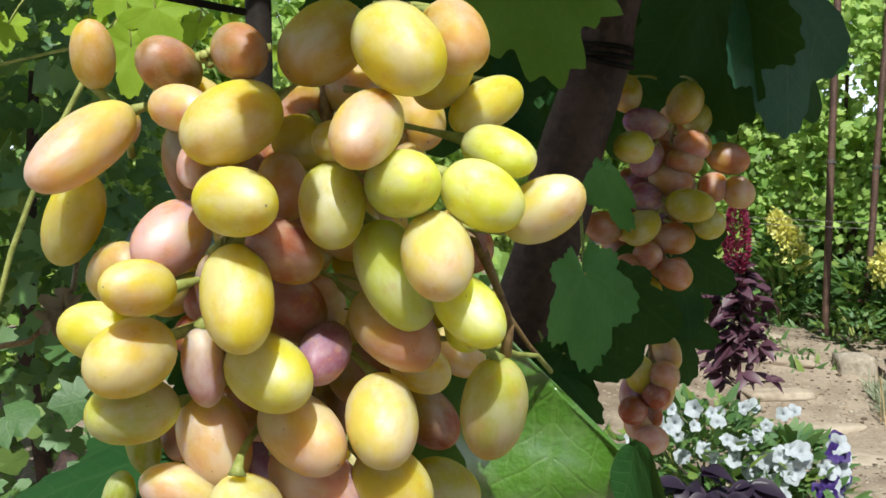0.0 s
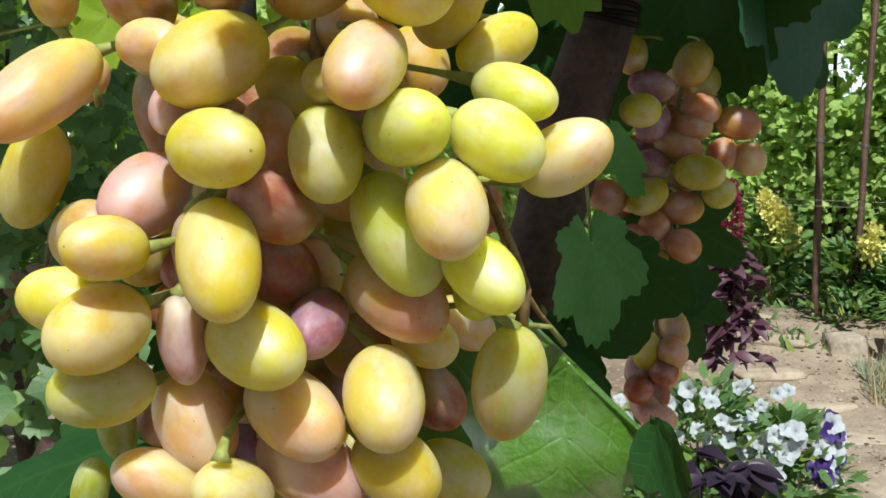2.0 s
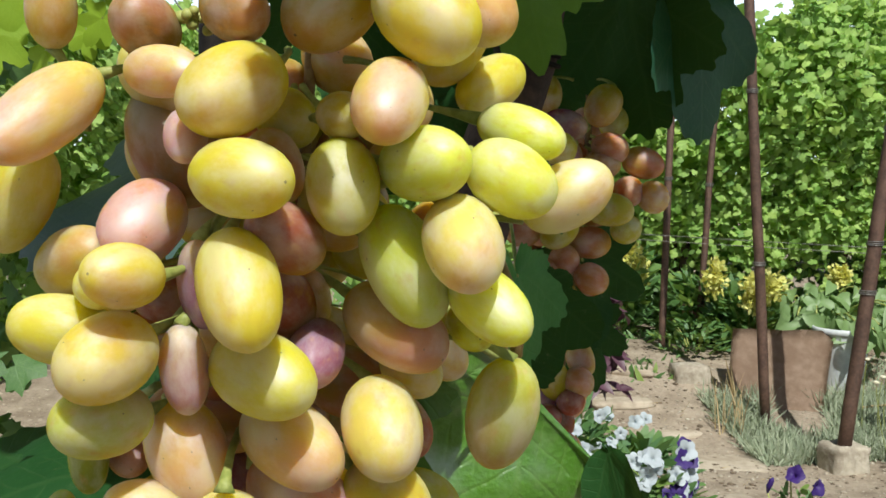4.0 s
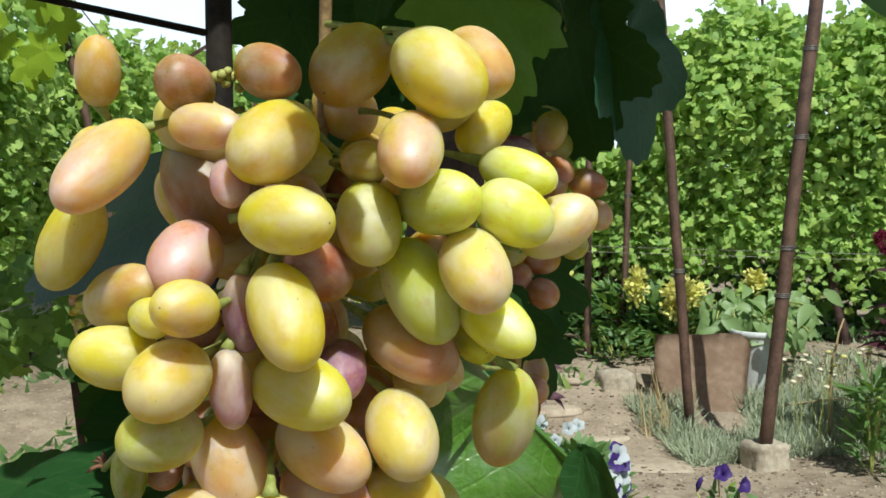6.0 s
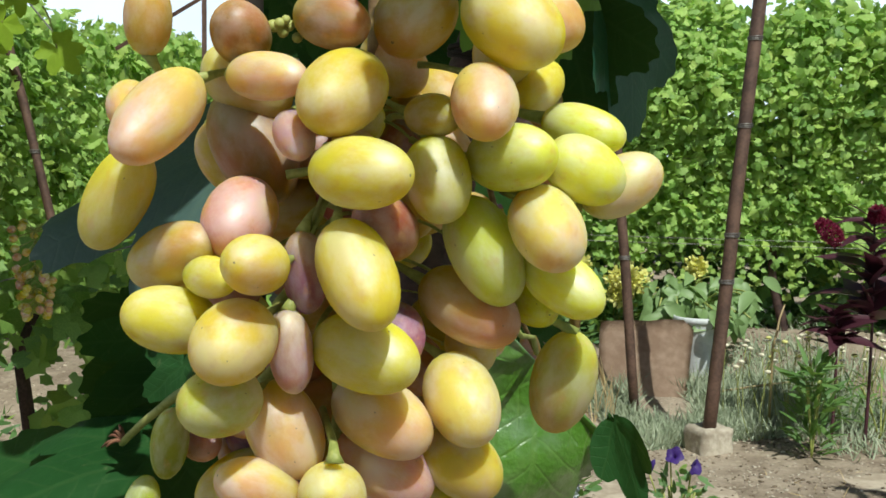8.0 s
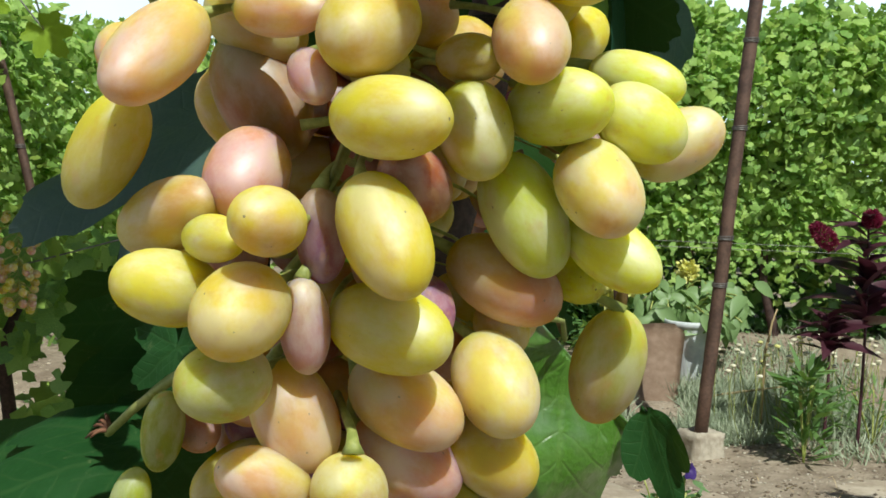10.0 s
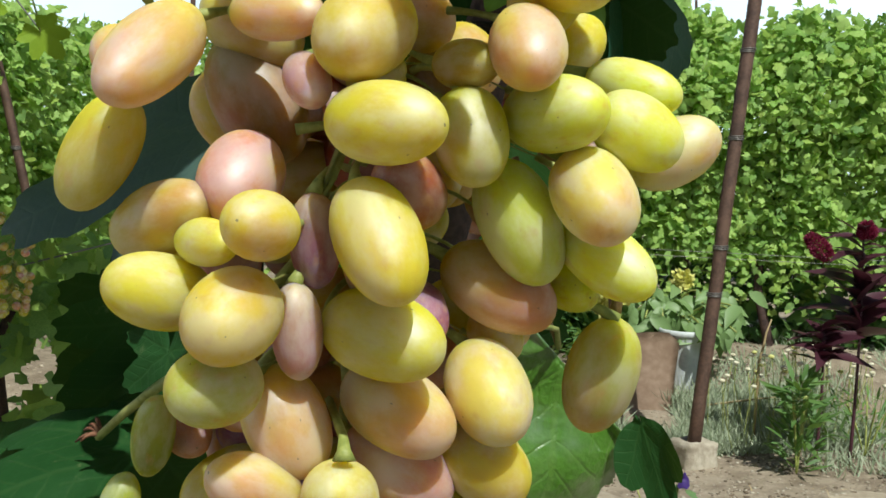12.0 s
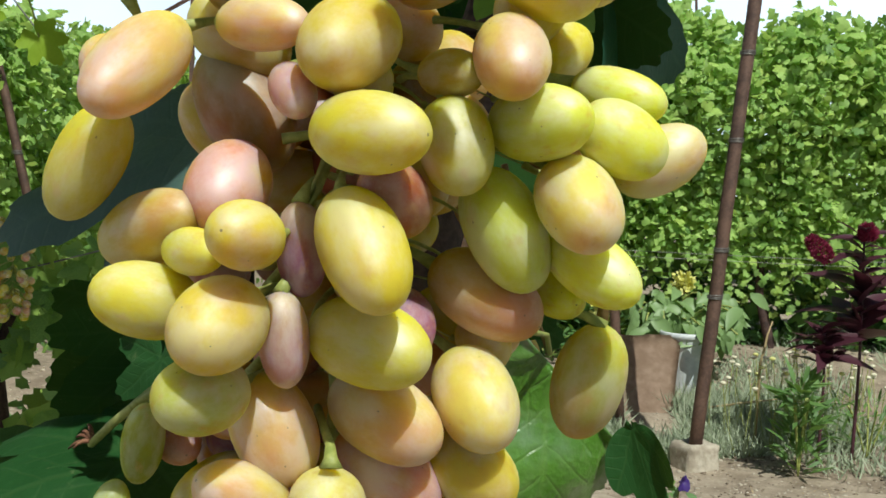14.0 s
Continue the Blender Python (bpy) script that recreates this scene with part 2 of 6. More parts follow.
SKIN = grape_skin()
STEM = plain("green_stem", (0.22, 0.26, 0.055), (0.42, 0.44, 0.13), 60.0, 0.55, 0.4, 0.0008)
STEM_BROWN = plain("brown_stem", (0.14, 0.075, 0.03), (0.30, 0.20, 0.08), 60.0, 0.65, 0.5, 0.0008)
ROSE_WOOD = plain("reddish_fibre", (0.14, 0.045, 0.025), (0.28, 0.13, 0.07), 90.0, 0.75)
BARK = plain("vine_bark", (0.030, 0.015, 0.012), (0.095, 0.050, 0.042), 26.0, 0.75, 0.7, 0.002)
GLOSSY = leaf_blade("glossy_vine_leaf", (0.060, 0.19, 0.02), (0.13, 0.31, 0.035), 0.30, 0.26, shine=0.9, coat=0.34)
# bluish green, darkened for the shade the leaf hangs in
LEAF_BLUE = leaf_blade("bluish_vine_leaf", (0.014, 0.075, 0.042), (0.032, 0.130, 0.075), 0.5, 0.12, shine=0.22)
# grey-blue base colour carries part of the leaf's sheen
LEAF_SHEEN = leaf_blade("sheen_vine_leaf", (0.030, 0.070, 0.060), (0.070, 0.125, 0.110), 0.5, 0.12, shine=0.9)
LEAF = leaf_blade("vine_leaf", (0.075, 0.19, 0.045), (0.15, 0.31, 0.085), 0.27, 0.25)
# vine-leaf green taken nearly to black: shade put into the colour
LEAF_DARK = leaf_blade("shade_dark_vine_leaf", (0.010, 0.050, 0.012), (0.022, 0.085, 0.022), 0.6, 0.14, shine=0.14)
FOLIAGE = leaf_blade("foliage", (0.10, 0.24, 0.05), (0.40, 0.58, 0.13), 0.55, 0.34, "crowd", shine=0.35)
# darker copy of the foliage green; carries shade on vines and row foot
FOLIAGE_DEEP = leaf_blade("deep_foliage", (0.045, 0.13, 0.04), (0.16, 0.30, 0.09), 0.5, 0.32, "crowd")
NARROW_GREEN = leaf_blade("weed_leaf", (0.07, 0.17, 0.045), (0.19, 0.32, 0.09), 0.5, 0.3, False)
# lighter copy of the foliage green, with the rows' sunlight in its colour
FOLIAGE_SUNLIT = leaf_blade("sunlit_foliage", (0.14, 0.33, 0.06), (0.60, 0.80, 0.24), 0.55, 0.46, "crowd", (0.48, 0.64, 0.09), 0.3)
YOUNG_LEAF = leaf_blade("young_vine_leaf", (0.21, 0.37, 0.03), (0.38, 0.54, 0.05), 0.55, 0.45, glow=(0.5, 0.6, 0.03), shine=0.2)
DEAD_LEAF = leaf_blade("withered_leaf", (0.16, 0.09, 0.07), (0.34, 0.27, 0.17), 0.7, 0.2, glow=(0.4, 0.3, 0.1))
LEAF_FRESH = leaf_blade("fresh_vine_leaf", (0.075, 0.19, 0.025), (0.16, 0.31, 0.05), 0.5, 0.4, shine=0.25)
LEAF_MID = leaf_blade("mid_vine_leaf", (0.045, 0.19, 0.05), (0.09, 0.30, 0.085), 0.5, 0.25, shine=0.22)
GRASS = leaf_blade("grass", (0.24, 0.31, 0.20), (0.54, 0.58, 0.42), 0.7, 0.25, False, (0.3, 0.35, 0.1))
PALE_GREEN = leaf_blade("pale_broad_leaf", (0.15, 0.27, 0.09), (0.37, 0.50, 0.22), 0.5, 0.3, False)
STRAW = leaf_blade("straw", (0.42, 0.30, 0.14), (0.70, 0.55, 0.32), 0.7, 0.2, False, (0.6, 0.45, 0.2))
WINE = leaf_blade("wine_leaf", (0.040, 0.012, 0.020), (0.115, 0.036, 0.052), 0.4, 0.15, False, (0.14, 0.02, 0.04))
DUSK = leaf_blade("dusky_mauve_leaf", (0.06, 0.022, 0.040), (0.17, 0.075, 0.105), 0.5, 0.15, False, (0.25, 0.05, 0.09))
BASIL = leaf_blade("blackish_purple_leaf", (0.014, 0.008, 0.018), (0.045, 0.026, 0.055), 0.5, 0.1, False, (0.1, 0.04, 0.12))
PLUME = leaf_blade("crimson_plume", (0.16, 0.010, 0.04), (0.32, 0.025, 0.08), 0.7, 0.2, False, (0.5, 0.03, 0.1))
YELLOW = leaf_blade("yellow_petal", (0.70, 0.68, 0.14), (0.84, 0.82, 0.34), 0.6, 0.25, False, (0.8, 0.7, 0.1))
# white dulled to blue-grey: the blooms' shade is in the colour
WHITE = leaf_blade("white_petal", (0.42, 0.47, 0.52), (0.60, 0.65, 0.69), 0.6, 0.25, False, (0.8, 0.85, 0.85))
PURPLE = leaf_blade("purple_petal", (0.025, 0.008, 0.12), (0.06, 0.02, 0.21), 0.6, 0.25, False, (0.15, 0.03, 0.4))
ROSE = leaf_blade("pink_petal", (0.50, 0.16, 0.17), (0.66, 0.34, 0.32), 0.6, 0.25, False, (0.6, 0.3, 0.3))
CREAM = plain("faded_petal", (0.55, 0.50, 0.34), (0.78, 0.74, 0.58), 60.0, 0.8)
DIRT = dirt()
STONE = plain("weathered_stone", (0.30, 0.25, 0.19), (0.52, 0.46, 0.37), 7.0, 0.9, 0.8, 0.006)
SLAB = plain("dusty_slab", (0.34, 0.27, 0.20), (0.52, 0.44, 0.34), 5.0, 0.9, 0.6, 0.006)
DARK_SOIL = plain("dark_soil", (0.10, 0.075, 0.05), (0.22, 0.165, 0.115), 20.0, 0.95, 0.5, 0.003)
RUST = rust()
SHEET = plain("rusty_sheet", (0.32, 0.205, 0.135), (0.48, 0.34, 0.245), 5.0, 0.75, 0.4, 0.003)
WIRE = plain("grey_wire", (0.16, 0.15, 0.14), (0.30, 0.28, 0.26), 40.0, 0.5, 0.0, 0.001, 0.6)
BLACK = plain("dark_paint", (0.010, 0.009, 0.009), (0.03, 0.024, 0.02), 30.0, 0.6, 0.4, 0.001)
BLACK.node_tree.nodes["Principled BSDF"].inputs["Specular IOR Level"].default_value = 0.1
PAIL = plain("grey_white_plastic", (0.55, 0.58, 0.60), (0.72, 0.74, 0.75), 9.0, 0.45)

# ground colour and blush of each ripeness; the darkest brown and green carry shade
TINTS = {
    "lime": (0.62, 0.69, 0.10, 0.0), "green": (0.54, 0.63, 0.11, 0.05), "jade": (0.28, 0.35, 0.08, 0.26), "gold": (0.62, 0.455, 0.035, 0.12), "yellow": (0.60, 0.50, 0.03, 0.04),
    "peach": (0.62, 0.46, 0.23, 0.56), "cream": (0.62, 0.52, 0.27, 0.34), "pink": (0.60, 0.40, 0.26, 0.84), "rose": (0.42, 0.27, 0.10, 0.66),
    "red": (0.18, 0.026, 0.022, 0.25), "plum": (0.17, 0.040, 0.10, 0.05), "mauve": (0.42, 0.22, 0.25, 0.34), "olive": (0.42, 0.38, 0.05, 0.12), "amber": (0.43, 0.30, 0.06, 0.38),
    "shade_brown": (0.17, 0.085, 0.035, 0.45), "ochre": (0.50, 0.40, 0.07, 0.26), "shade_green": (0.15, 0.23, 0.03, 0.0), "rosy": (0.36, 0.13, 0.10, 0.55), "lemon": (0.56, 0.52, 0.07, 0.04), "blush": (0.62, 0.45, 0.25, 0.60), "honey": (0.62, 0.46, 0.05, 0.32),
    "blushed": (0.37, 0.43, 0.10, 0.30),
}


# ---- building helpers ----
def thing(name, at, label, category, group="", kind=""):
    ob = new(name)
    ob.empty_display_size = 0.05
    ob.location = at
    return tagged(ob, label, category, group, kind)


def finish_mesh(bm, name, material, smooth=True):
    me = bpy.data.meshes.new(name)
    bm.to_mesh(me)
    bm.free()
    if smooth:
        me.polygons.foreach_set("use_smooth", [True] * len(me.polygons))
    me.materials.append(material)
    return me


def home(ob):
    """Where a thing's own origin stands."""
    p = Vector((0, 0, 0))
    while ob is not None:
        p = p + ob.location
        ob = ob.parent
    return p


def part(name, bm, material, parent, label="", smooth=True):
    """One mesh, given in place, as a child of parent."""
    base = home(parent)
    bmesh.ops.translate(bm, verts=bm.verts, vec=-base)
    ob = new(name, finish_mesh(bm, name, material, smooth))
    ob.parent = parent
    return tagged(ob, label)


def solo(name, bm, material, label, category, group="", kind="", smooth=True, at=(0, 0, 0)):
    bmesh.ops.translate(bm, verts=bm.verts, vec=-Vector(at))
    ob = new(name, finish_mesh(bm, name, material, smooth))
    ob.location = at
    return tagged(ob, label, category, group, kind)


def tube(bm, points, radii, sides=8, wobble=0.0, seed=0):
    """A round, tapering rod through the points."""
    pts = [Vector(p) for p in points]
    if not isinstance(radii, (list, tuple)):
        radii = [radii] * len(pts)
    rings = []
    up = Vector((0.3, 0.2, 0.93))
    for i, p in enumerate(pts):
        d = (pts[min(i + 1, len(pts) - 1)] - pts[max(i - 1, 0)]).normalized()
        a = d.cross(up)
        if a.length < 0.05:
            a = d.cross(Vector((1, 0, 0)))
        a.normalize()
        b = d.cross(a)
        ring = []
        for k in range(sides):
            t = 2 * math.pi * k / sides
            r = radii[i] * (1 + wobble * noise.noise(Vector((3 * math.cos(t) + seed, 3 * math.sin(t), i * 0.7))))
            ring.append(bm.verts.new(p + (a * math.cos(t) + b * math.sin(t)) * r))
        rings.append(ring)
    for r0, r1 in zip(rings, rings[1:]):
        for k in range(sides):
            bm.faces.new((r0[k], r0[(k + 1) % sides], r1[(k + 1) % sides], r1[k]))
    bm.faces.new(rings[0][::-1])
    bm.faces.new(rings[-1])
    return bm


def bend(p0, p1, sag, n=8):
    """Points of a curve from p0 to p1, bowed by sag in its middle."""
    p0, p1, sag = Vector(p0), Vector(p1), Vector(sag)
    return [p0.lerp(p1, i / n) + sag * (4 * (i / n) * (1 - i / n)) for i in range(n + 1)]


def rod(points, radii, sides=8, wobble=0.0, seed=0):
    return tube(bmesh.new(), points, radii, sides, wobble, seed)


def rock(size, seed, cuts=3, rough=0.18):
    """A worn block: a subdivided box, rounded and dented."""
    bm = bmesh.new()
    bmesh.ops.create_cube(bm, size=1.0)
    bmesh.ops.subdivide_edges(bm, edges=bm.edges, cuts=cuts, use_grid_fill=True)
    for v in bm.verts:
        p = v.co.copy()
        p = p * (1 - 0.13 * max(0.0, p.length - 0.55) / 0.3)
        p += p.normalized() * rough * noise.noise(v.co * 2.7 + Vector((seed, 0, 0))) * 0.5
        v.co = Vector((p.x * size[0], p.y * size[1], p.z * size[2]))
    return bm


# ---- leaves ----
def lobe_radius(t, deep, teeth, seed, base=1.0, saw=0.10):
    """Outline of a vine leaf: five lobes, toothed edge, open notch at the stalk. t runs from the tip, in radians."""
    a = abs(t)
    r = 0.0
    for centre, size, wide in ((0.0, 1.0, 0.55), (0.88, 0.86, 0.50), (1.80, 0.72 * base, 0.52), (2.55, 0.50 * base, 0.42)):
        r = max(r, size * math.exp(-(((a - centre) / wide) ** 2) * deep))
    r = max(r, 0.50 * (1 if a < 1.3 else base))
    if a > 2.75:
        r *= max(0.10, 1 - (a - 2.75) / 0.42)
    step = (t * teeth / (2 * math.pi) + 0.13 * noise.noise(Vector((t * 2, seed, 0)))) % 1.0
    return r * (1 + saw * (abs(2 * step - 1) - 0.4) + 0.05 * noise.noise(Vector((t * 1.7, seed, 5))))


def leaf_mesh(size, seed, cup=0.15, droop=0.25, wave=0.05, deep=0.75, teeth=34, rings=10, around=136, fold=0.0, base=1.0, saw=0.10):
    """A vine leaf in its own axes: stalk at the origin, tip along +y, top along +z, with a solid edge."""
    bm = bmesh.new()
    uv = bm.loops.layers.uv.new("UVMap")
    centre = Vector((0, 0.0, 0))
    grid, flat = [], {}
    for i in range(rings + 1):
        row = []
        for k in range(around):
            t = -math.pi + 2 * math.pi * (k + 0.5) / around
            r = lobe_radius(t, deep, teeth, seed, base, saw)
            s = i / rings
            rr = r * s
            x, y = rr * math.sin(t), rr * math.cos(t)
            z = cup * (x * x) - droop * y * abs(y) * 0.6
            z += wave * noise.noise(Vector((x * 2.2, y * 2.2, seed * 3.1))) * (0.4 + s)
            z += 0.02 * math.cos(5 * t) * s - fold * max(0.0, x - 0.25) * 0.9
            v = bm.verts.new((x * size, y * size, z * size))
            flat[v] = (x, y)
            row.append(v)
            if i == 0:
                break
        grid.append(row)
    for k in range(around):
        f = bm.faces.new((grid[0][0], grid[1][(k + 1) % around], grid[1][k]))
        for i in range(1, rings):
            bm.faces.new((grid[i][k], grid[i][(k + 1) % around], grid[i + 1][(k + 1) % around], grid[i + 1][k]))
    for f in bm.faces:
        for l in f.loops:
            l[uv].uv = flat[l.vert]
    bmesh.ops.recalc_face_normals(bm, faces=bm.faces)
    if sum(f.normal.z for f in bm.faces) < 0:
        bmesh.ops.reverse_faces(bm, faces=bm.faces)
    return bm


def facing(stalk, tip, normal):
    """The pose of a leaf whose stalk is at a place, with the ways of its tip and its top side."""
    y = Vector(tip).normalized()
    z = Vector(normal)
    z = (z - y * z.dot(y)).normalized()
    x = y.cross(z)
    m = Matrix((x, y, z)).transposed().to_4x4()
    m.translation = Vector(stalk)
    return m


def vine_leaf(parent, stalk, tip, normal, size, seed, material=None, label="", joint=None, **shape):
    """A leaf with its stalk, as parts of a vine."""
    bm = leaf_mesh(size, seed, **shape)
    bmesh.ops.transform(bm, matrix=facing(stalk, tip, normal), verts=bm.verts)
    leaf = part("leaf", bm, material or LEAF, parent, label)
    if joint is not None:
        bow = Vector((0, 0, 0.15)) * (Vector(joint) - Vector(stalk)).length
        part("leaf_stalk", rod(bend(stalk, joint, bow), 0.0013, 6), STEM, leaf)
    return leaf


NARROW = [(0, 0), (0.06, 0.3), (0.05, 0.65), (0, 1.0), (-0.05, 0.65), (-0.06, 0.3)]
SIMPLE = [(0, -0.05), (0.34, -0.42), (0.56, -0.16), (0.74, 0.02), (0.64, 0.22), (0.72, 0.50), (0.48, 0.54), (0.32, 0.76), (0, 1.0),
          (-0.32, 0.76), (-0.48, 0.54), (-0.72, 0.50), (-0.64, 0.22), (-0.74, 0.02), (-0.56, -0.16), (-0.34, -0.42)]
OVAL = [(0, 0), (0.16, 0.2), (0.20, 0.45), (0.13, 0.75), (0, 1.0), (-0.13, 0.75), (-0.20, 0.45), (-0.16, 0.2)]
OVAL_THIN = [(0, 0), (0.09, 0.25), (0.085, 0.6), (0, 1.0), (-0.085, 0.6), (-0.09, 0.25)]
PETAL = [(0, 0), (0.35, 0.35), (0.5, 0.75), (0.25, 1.0), (-0.25, 1.0), (-0.5, 0.75), (-0.35, 0.35)]


def scatter(places, tips, tops, sizes, outline, curl=0.18, seed=0):
    """Vertices and faces of many small blades, one a place, each a fan round a raised middle."""
    rng = np.random.default_rng(seed)
    places, tips, tops = (np.asarray(a, float) for a in (places, tips, tops))
    n, k = len(places), len(outline)
    y = tips / np.linalg.norm(tips, axis=1, keepdims=True)
    z = tops - y * (tops * y).sum(1, keepdims=True)
    z /= np.linalg.norm(z, axis=1, keepdims=True) + 1e-9
    x = np.cross(y, z)
    o = np.array(outline + [(0.0, 0.35)], float)
    h = -curl * (o[:, 0] ** 2 * 1.6 + o[:, 1] * np.abs(o[:, 1]) * 0.7)
    s = np.asarray(sizes, float).reshape(-1, 1, 1)
    sway = 1 + 0.12 * rng.standard_normal((n, k + 1, 1))
    co = places[:, None] + s * sway * (o[None, :, :1] * x[:, None] + o[None, :, 1:] * y[:, None] + h[None, :, None] * z[:, None])
    base = np.arange(n)[:, None, None] * (k + 1)
    fan = np.array([(k, i, (i + 1) % k) for i in range(k)])
    return co.reshape(-1, 3), (base + fan[None]).reshape(-1, 3), np.tile(o, (n, 1))


def blades_mesh(name, co, faces, uvs, material):
    me = bpy.data.meshes.new(name)
    me.vertices.add(len(co))
    me.vertices.foreach_set("co", np.ascontiguousarray(co, dtype=np.float32).ravel())
    me.loops.add(faces.size)
    me.loops.foreach_set("vertex_index", faces.astype(np.int32).ravel())
    me.polygons.add(len(faces))
    me.polygons.foreach_set("loop_start", np.arange(0, faces.size, 3, dtype=np.int32))
    me.polygons.foreach_set("use_smooth", np.ones(len(faces), dtype=bool))
    me.uv_layers.new(name="UVMap").data.foreach_set("uv", uvs[faces.ravel()].astype(np.float32).ravel())
    me.update()
    me.validate()
    me.materials.append(material)
    return me


def blades_part(name, cloud, material, parent, label="", kind=""):
    co, faces, uvs = cloud
    base = np.array(home(parent))
    ob = new(name, blades_mesh(name, co - base, faces, uvs, material))
    ob.parent = parent
    return tagged(ob, label, kind=kind)


def loose(rng, n, up=0.3, side=1.0):
    v = rng.standard_normal((n, 3)) * side
    v[:, 2] += up
    return v


# ---- ground ----
def ground_height(x, y):
    u = min(1.0, max(0.0, (y - 3.7) / 1.2))
    return 0.21 * u * u * (3 - 2 * u) + 0.03 * noise.noise(Vector((x * 0.5, y * 0.5, 0))) + 0.012 * noise.noise(Vector((x * 2.3, y * 2.3, 4)))


def build_ground():
    bm = bmesh.new()
    xs = sorted({*np.linspace(-4, 8, 97), *np.linspace(-60, -4, 12), *np.linspace(8, 60, 12), -900, 900})
    ys = sorted({*np.linspace(-3, 10, 105), *np.linspace(-60, -3, 10), *np.linspace(10, 80, 14), -900, 900})
    rows = [[bm.verts.new((x, y, ground_height(x, y))) for x in xs] for y in ys]
    for a, b in zip(rows, rows[1:]):
        for i in range(len(xs) - 1):
            bm.faces.new((a[i], a[i + 1], b[i + 1], b[i]))
    solo("ground", bm, DIRT, "bare dry brown garden soil with pebbles", "ground", kind="structure")


build_ground()


# ---- vine rows behind ----
def vine_row(name, p0, p1, height, thick, count, seed, label, low=0.25, leaf=0.075, material=None, lumps=0.35, tall=False):
    """A trellised row of vines: crooked stems and a ragged wall of leaves, thinner at its foot."""
    rng = np.random.default_rng(seed)
    p0, p1 = np.array(p0, float), np.array(p1, float)
    along = p1 - p0
    length = np.linalg.norm(along)
    along /= length
    across = np.array([-along[1], along[0]])
    row = thing(name, (*p0, 0.0), label, "vine row", "vine rows")
    # leafy shoots hang from the wires, each with its leaves on alternate sides
    each = 9
    m = count // each
    u0 = rng.uniform(0, length, m)
    crest = np.array([height * (1 + lumps * noise.noise(Vector((a * 0.9, seed, 0))) + 0.6 * lumps * noise.noise(Vector((a * 3.1, seed, 3)))) for a in u0])
    z0 = low + (crest - low) * rng.beta(1.25, 0.95, m)
    face = np.where(rng.uniform(0, 1, m) < 0.62, -1.0, 1.0) * np.sign(across[1] + 1e-6)
    deep = rng.uniform(0.02, 1.0, m) ** 0.8
    drop, drift, reach = rng.uniform(0.18, 0.55, m), rng.uniform(-0.28, 0.28, m), rng.uniform(0.02, 0.16, m)
    s = np.linspace(0, 1, each)[None, :] + rng.uniform(-0.05, 0.05, (m, each))
    u = u0[:, None] + drift[:, None] * s + 0.035 * rng.standard_normal((m, each))
    z = z0[:, None] + 0.10 * s - drop[:, None] * s * s + 0.03 * rng.standard_normal((m, each))
    swell = np.array([0.75 + 0.65 * noise.noise(Vector((a * 1.3, b * 1.5, seed))) for a, b in zip(u0, z0)])
    under = 0.40 + 0.60 * np.clip((z - low) / (0.45 * height), 0, 1)
    w = face[:, None] * under * (thick * (deep * swell)[:, None] + reach[:, None] * s)
    gap = np.array([noise.noise(Vector((a * 2.6, b * 2.8, seed + 0.5))) for a, b in zip(u0, z0)])
    keep = (np.repeat((gap > -0.45)[:, None], each, 1) & (z > low * 0.6) & (u > 0) & (u < length)).ravel()
    size = leaf * (1.15 - 0.55 * s) * rng.uniform(0.6, 1.2, (m, each))
    side = np.where(np.arange(each) % 2, 1.0, -1.0)[None, :] * rng.uniform(0.3, 1.0, (m, each))
    u, z, w, side, size = (a.ravel()[keep] for a in (u, z, w, side, size))
    n = len(u)
    places = np.column_stack([p0[0] + along[0] * u + across[0] * w, p0[1] + along[1] * u + across[1] * w, z])
    outward = across[None] * np.sign(w)[:, None]
    tops = np.column_stack([outward * 0.7, np.full(n, 0.65)]) + 0.62 * rng.standard_normal((n, 3))
    tips = np.column_stack([outward * 0.45 + along[None] * side[:, None], np.full(n, -0.55)]) + 0.45 * rng.standard_normal((n, 3))
    blades_part("foliage", scatter(places, tips, tops, size, SIMPLE, 0.26, seed), material or FOLIAGE, row, "dense lobed green vine leaves", "stuff")
    # young shoots stand up over the crest
    sprigs, ways = [], []
    for k in range(int(length * 3.2)):
        a = p0 + along * rng.uniform(0, length) + across * rng.uniform(-0.5, 0.5) * thick
        rise = height * 0.8 + rng.uniform(0.25, 0.75)
        pts = [Vector((a[0] + d, a[1], h)) for d, h in ((0, height * 0.6), (rng.uniform(-0.05, 0.05), height * 0.85), (rng.uniform(-0.15, 0.15), rise))]
        part("shoot", rod(pts, 0.004, 5), STEM, row)
        for f in np.linspace(0.1, 1.0, 9):
            p = pts[1].lerp(pts[2], f) if rise > height * 0.85 else pts[1]
            sprigs.append((p.x, p.y, p.z))
            ways.append((rng.uniform(-1, 1), rng.uniform(-1, 1), rng.uniform(-0.6, 0.3)))
    blades_part("foliage", scatter(sprigs, ways, loose(rng, len(sprigs), 1.0, 0.5), leaf * rng.uniform(0.5, 1.0, len(sprigs)), SIMPLE, 0.22, seed + 1), material or FOLIAGE, row, "young leaves on the shoots", "stuff")
    for k in range(int(length / 1.1)):
        a = p0 + along * (0.5 + k * 1.1 + rng.uniform(-0.2, 0.2))
        pts = [(a[0] + rng.uniform(-0.06, 0.06), a[1] + rng.uniform(-0.06, 0.06), h) for h in (-0.05, 0.25, 0.5, 0.8, 1.1)]
        part("trunk", rod(pts, [0.03, 0.026, 0.024, 0.02, 0.014], 7, 0.4, k), BARK, row, "dark shaggy vine trunk")
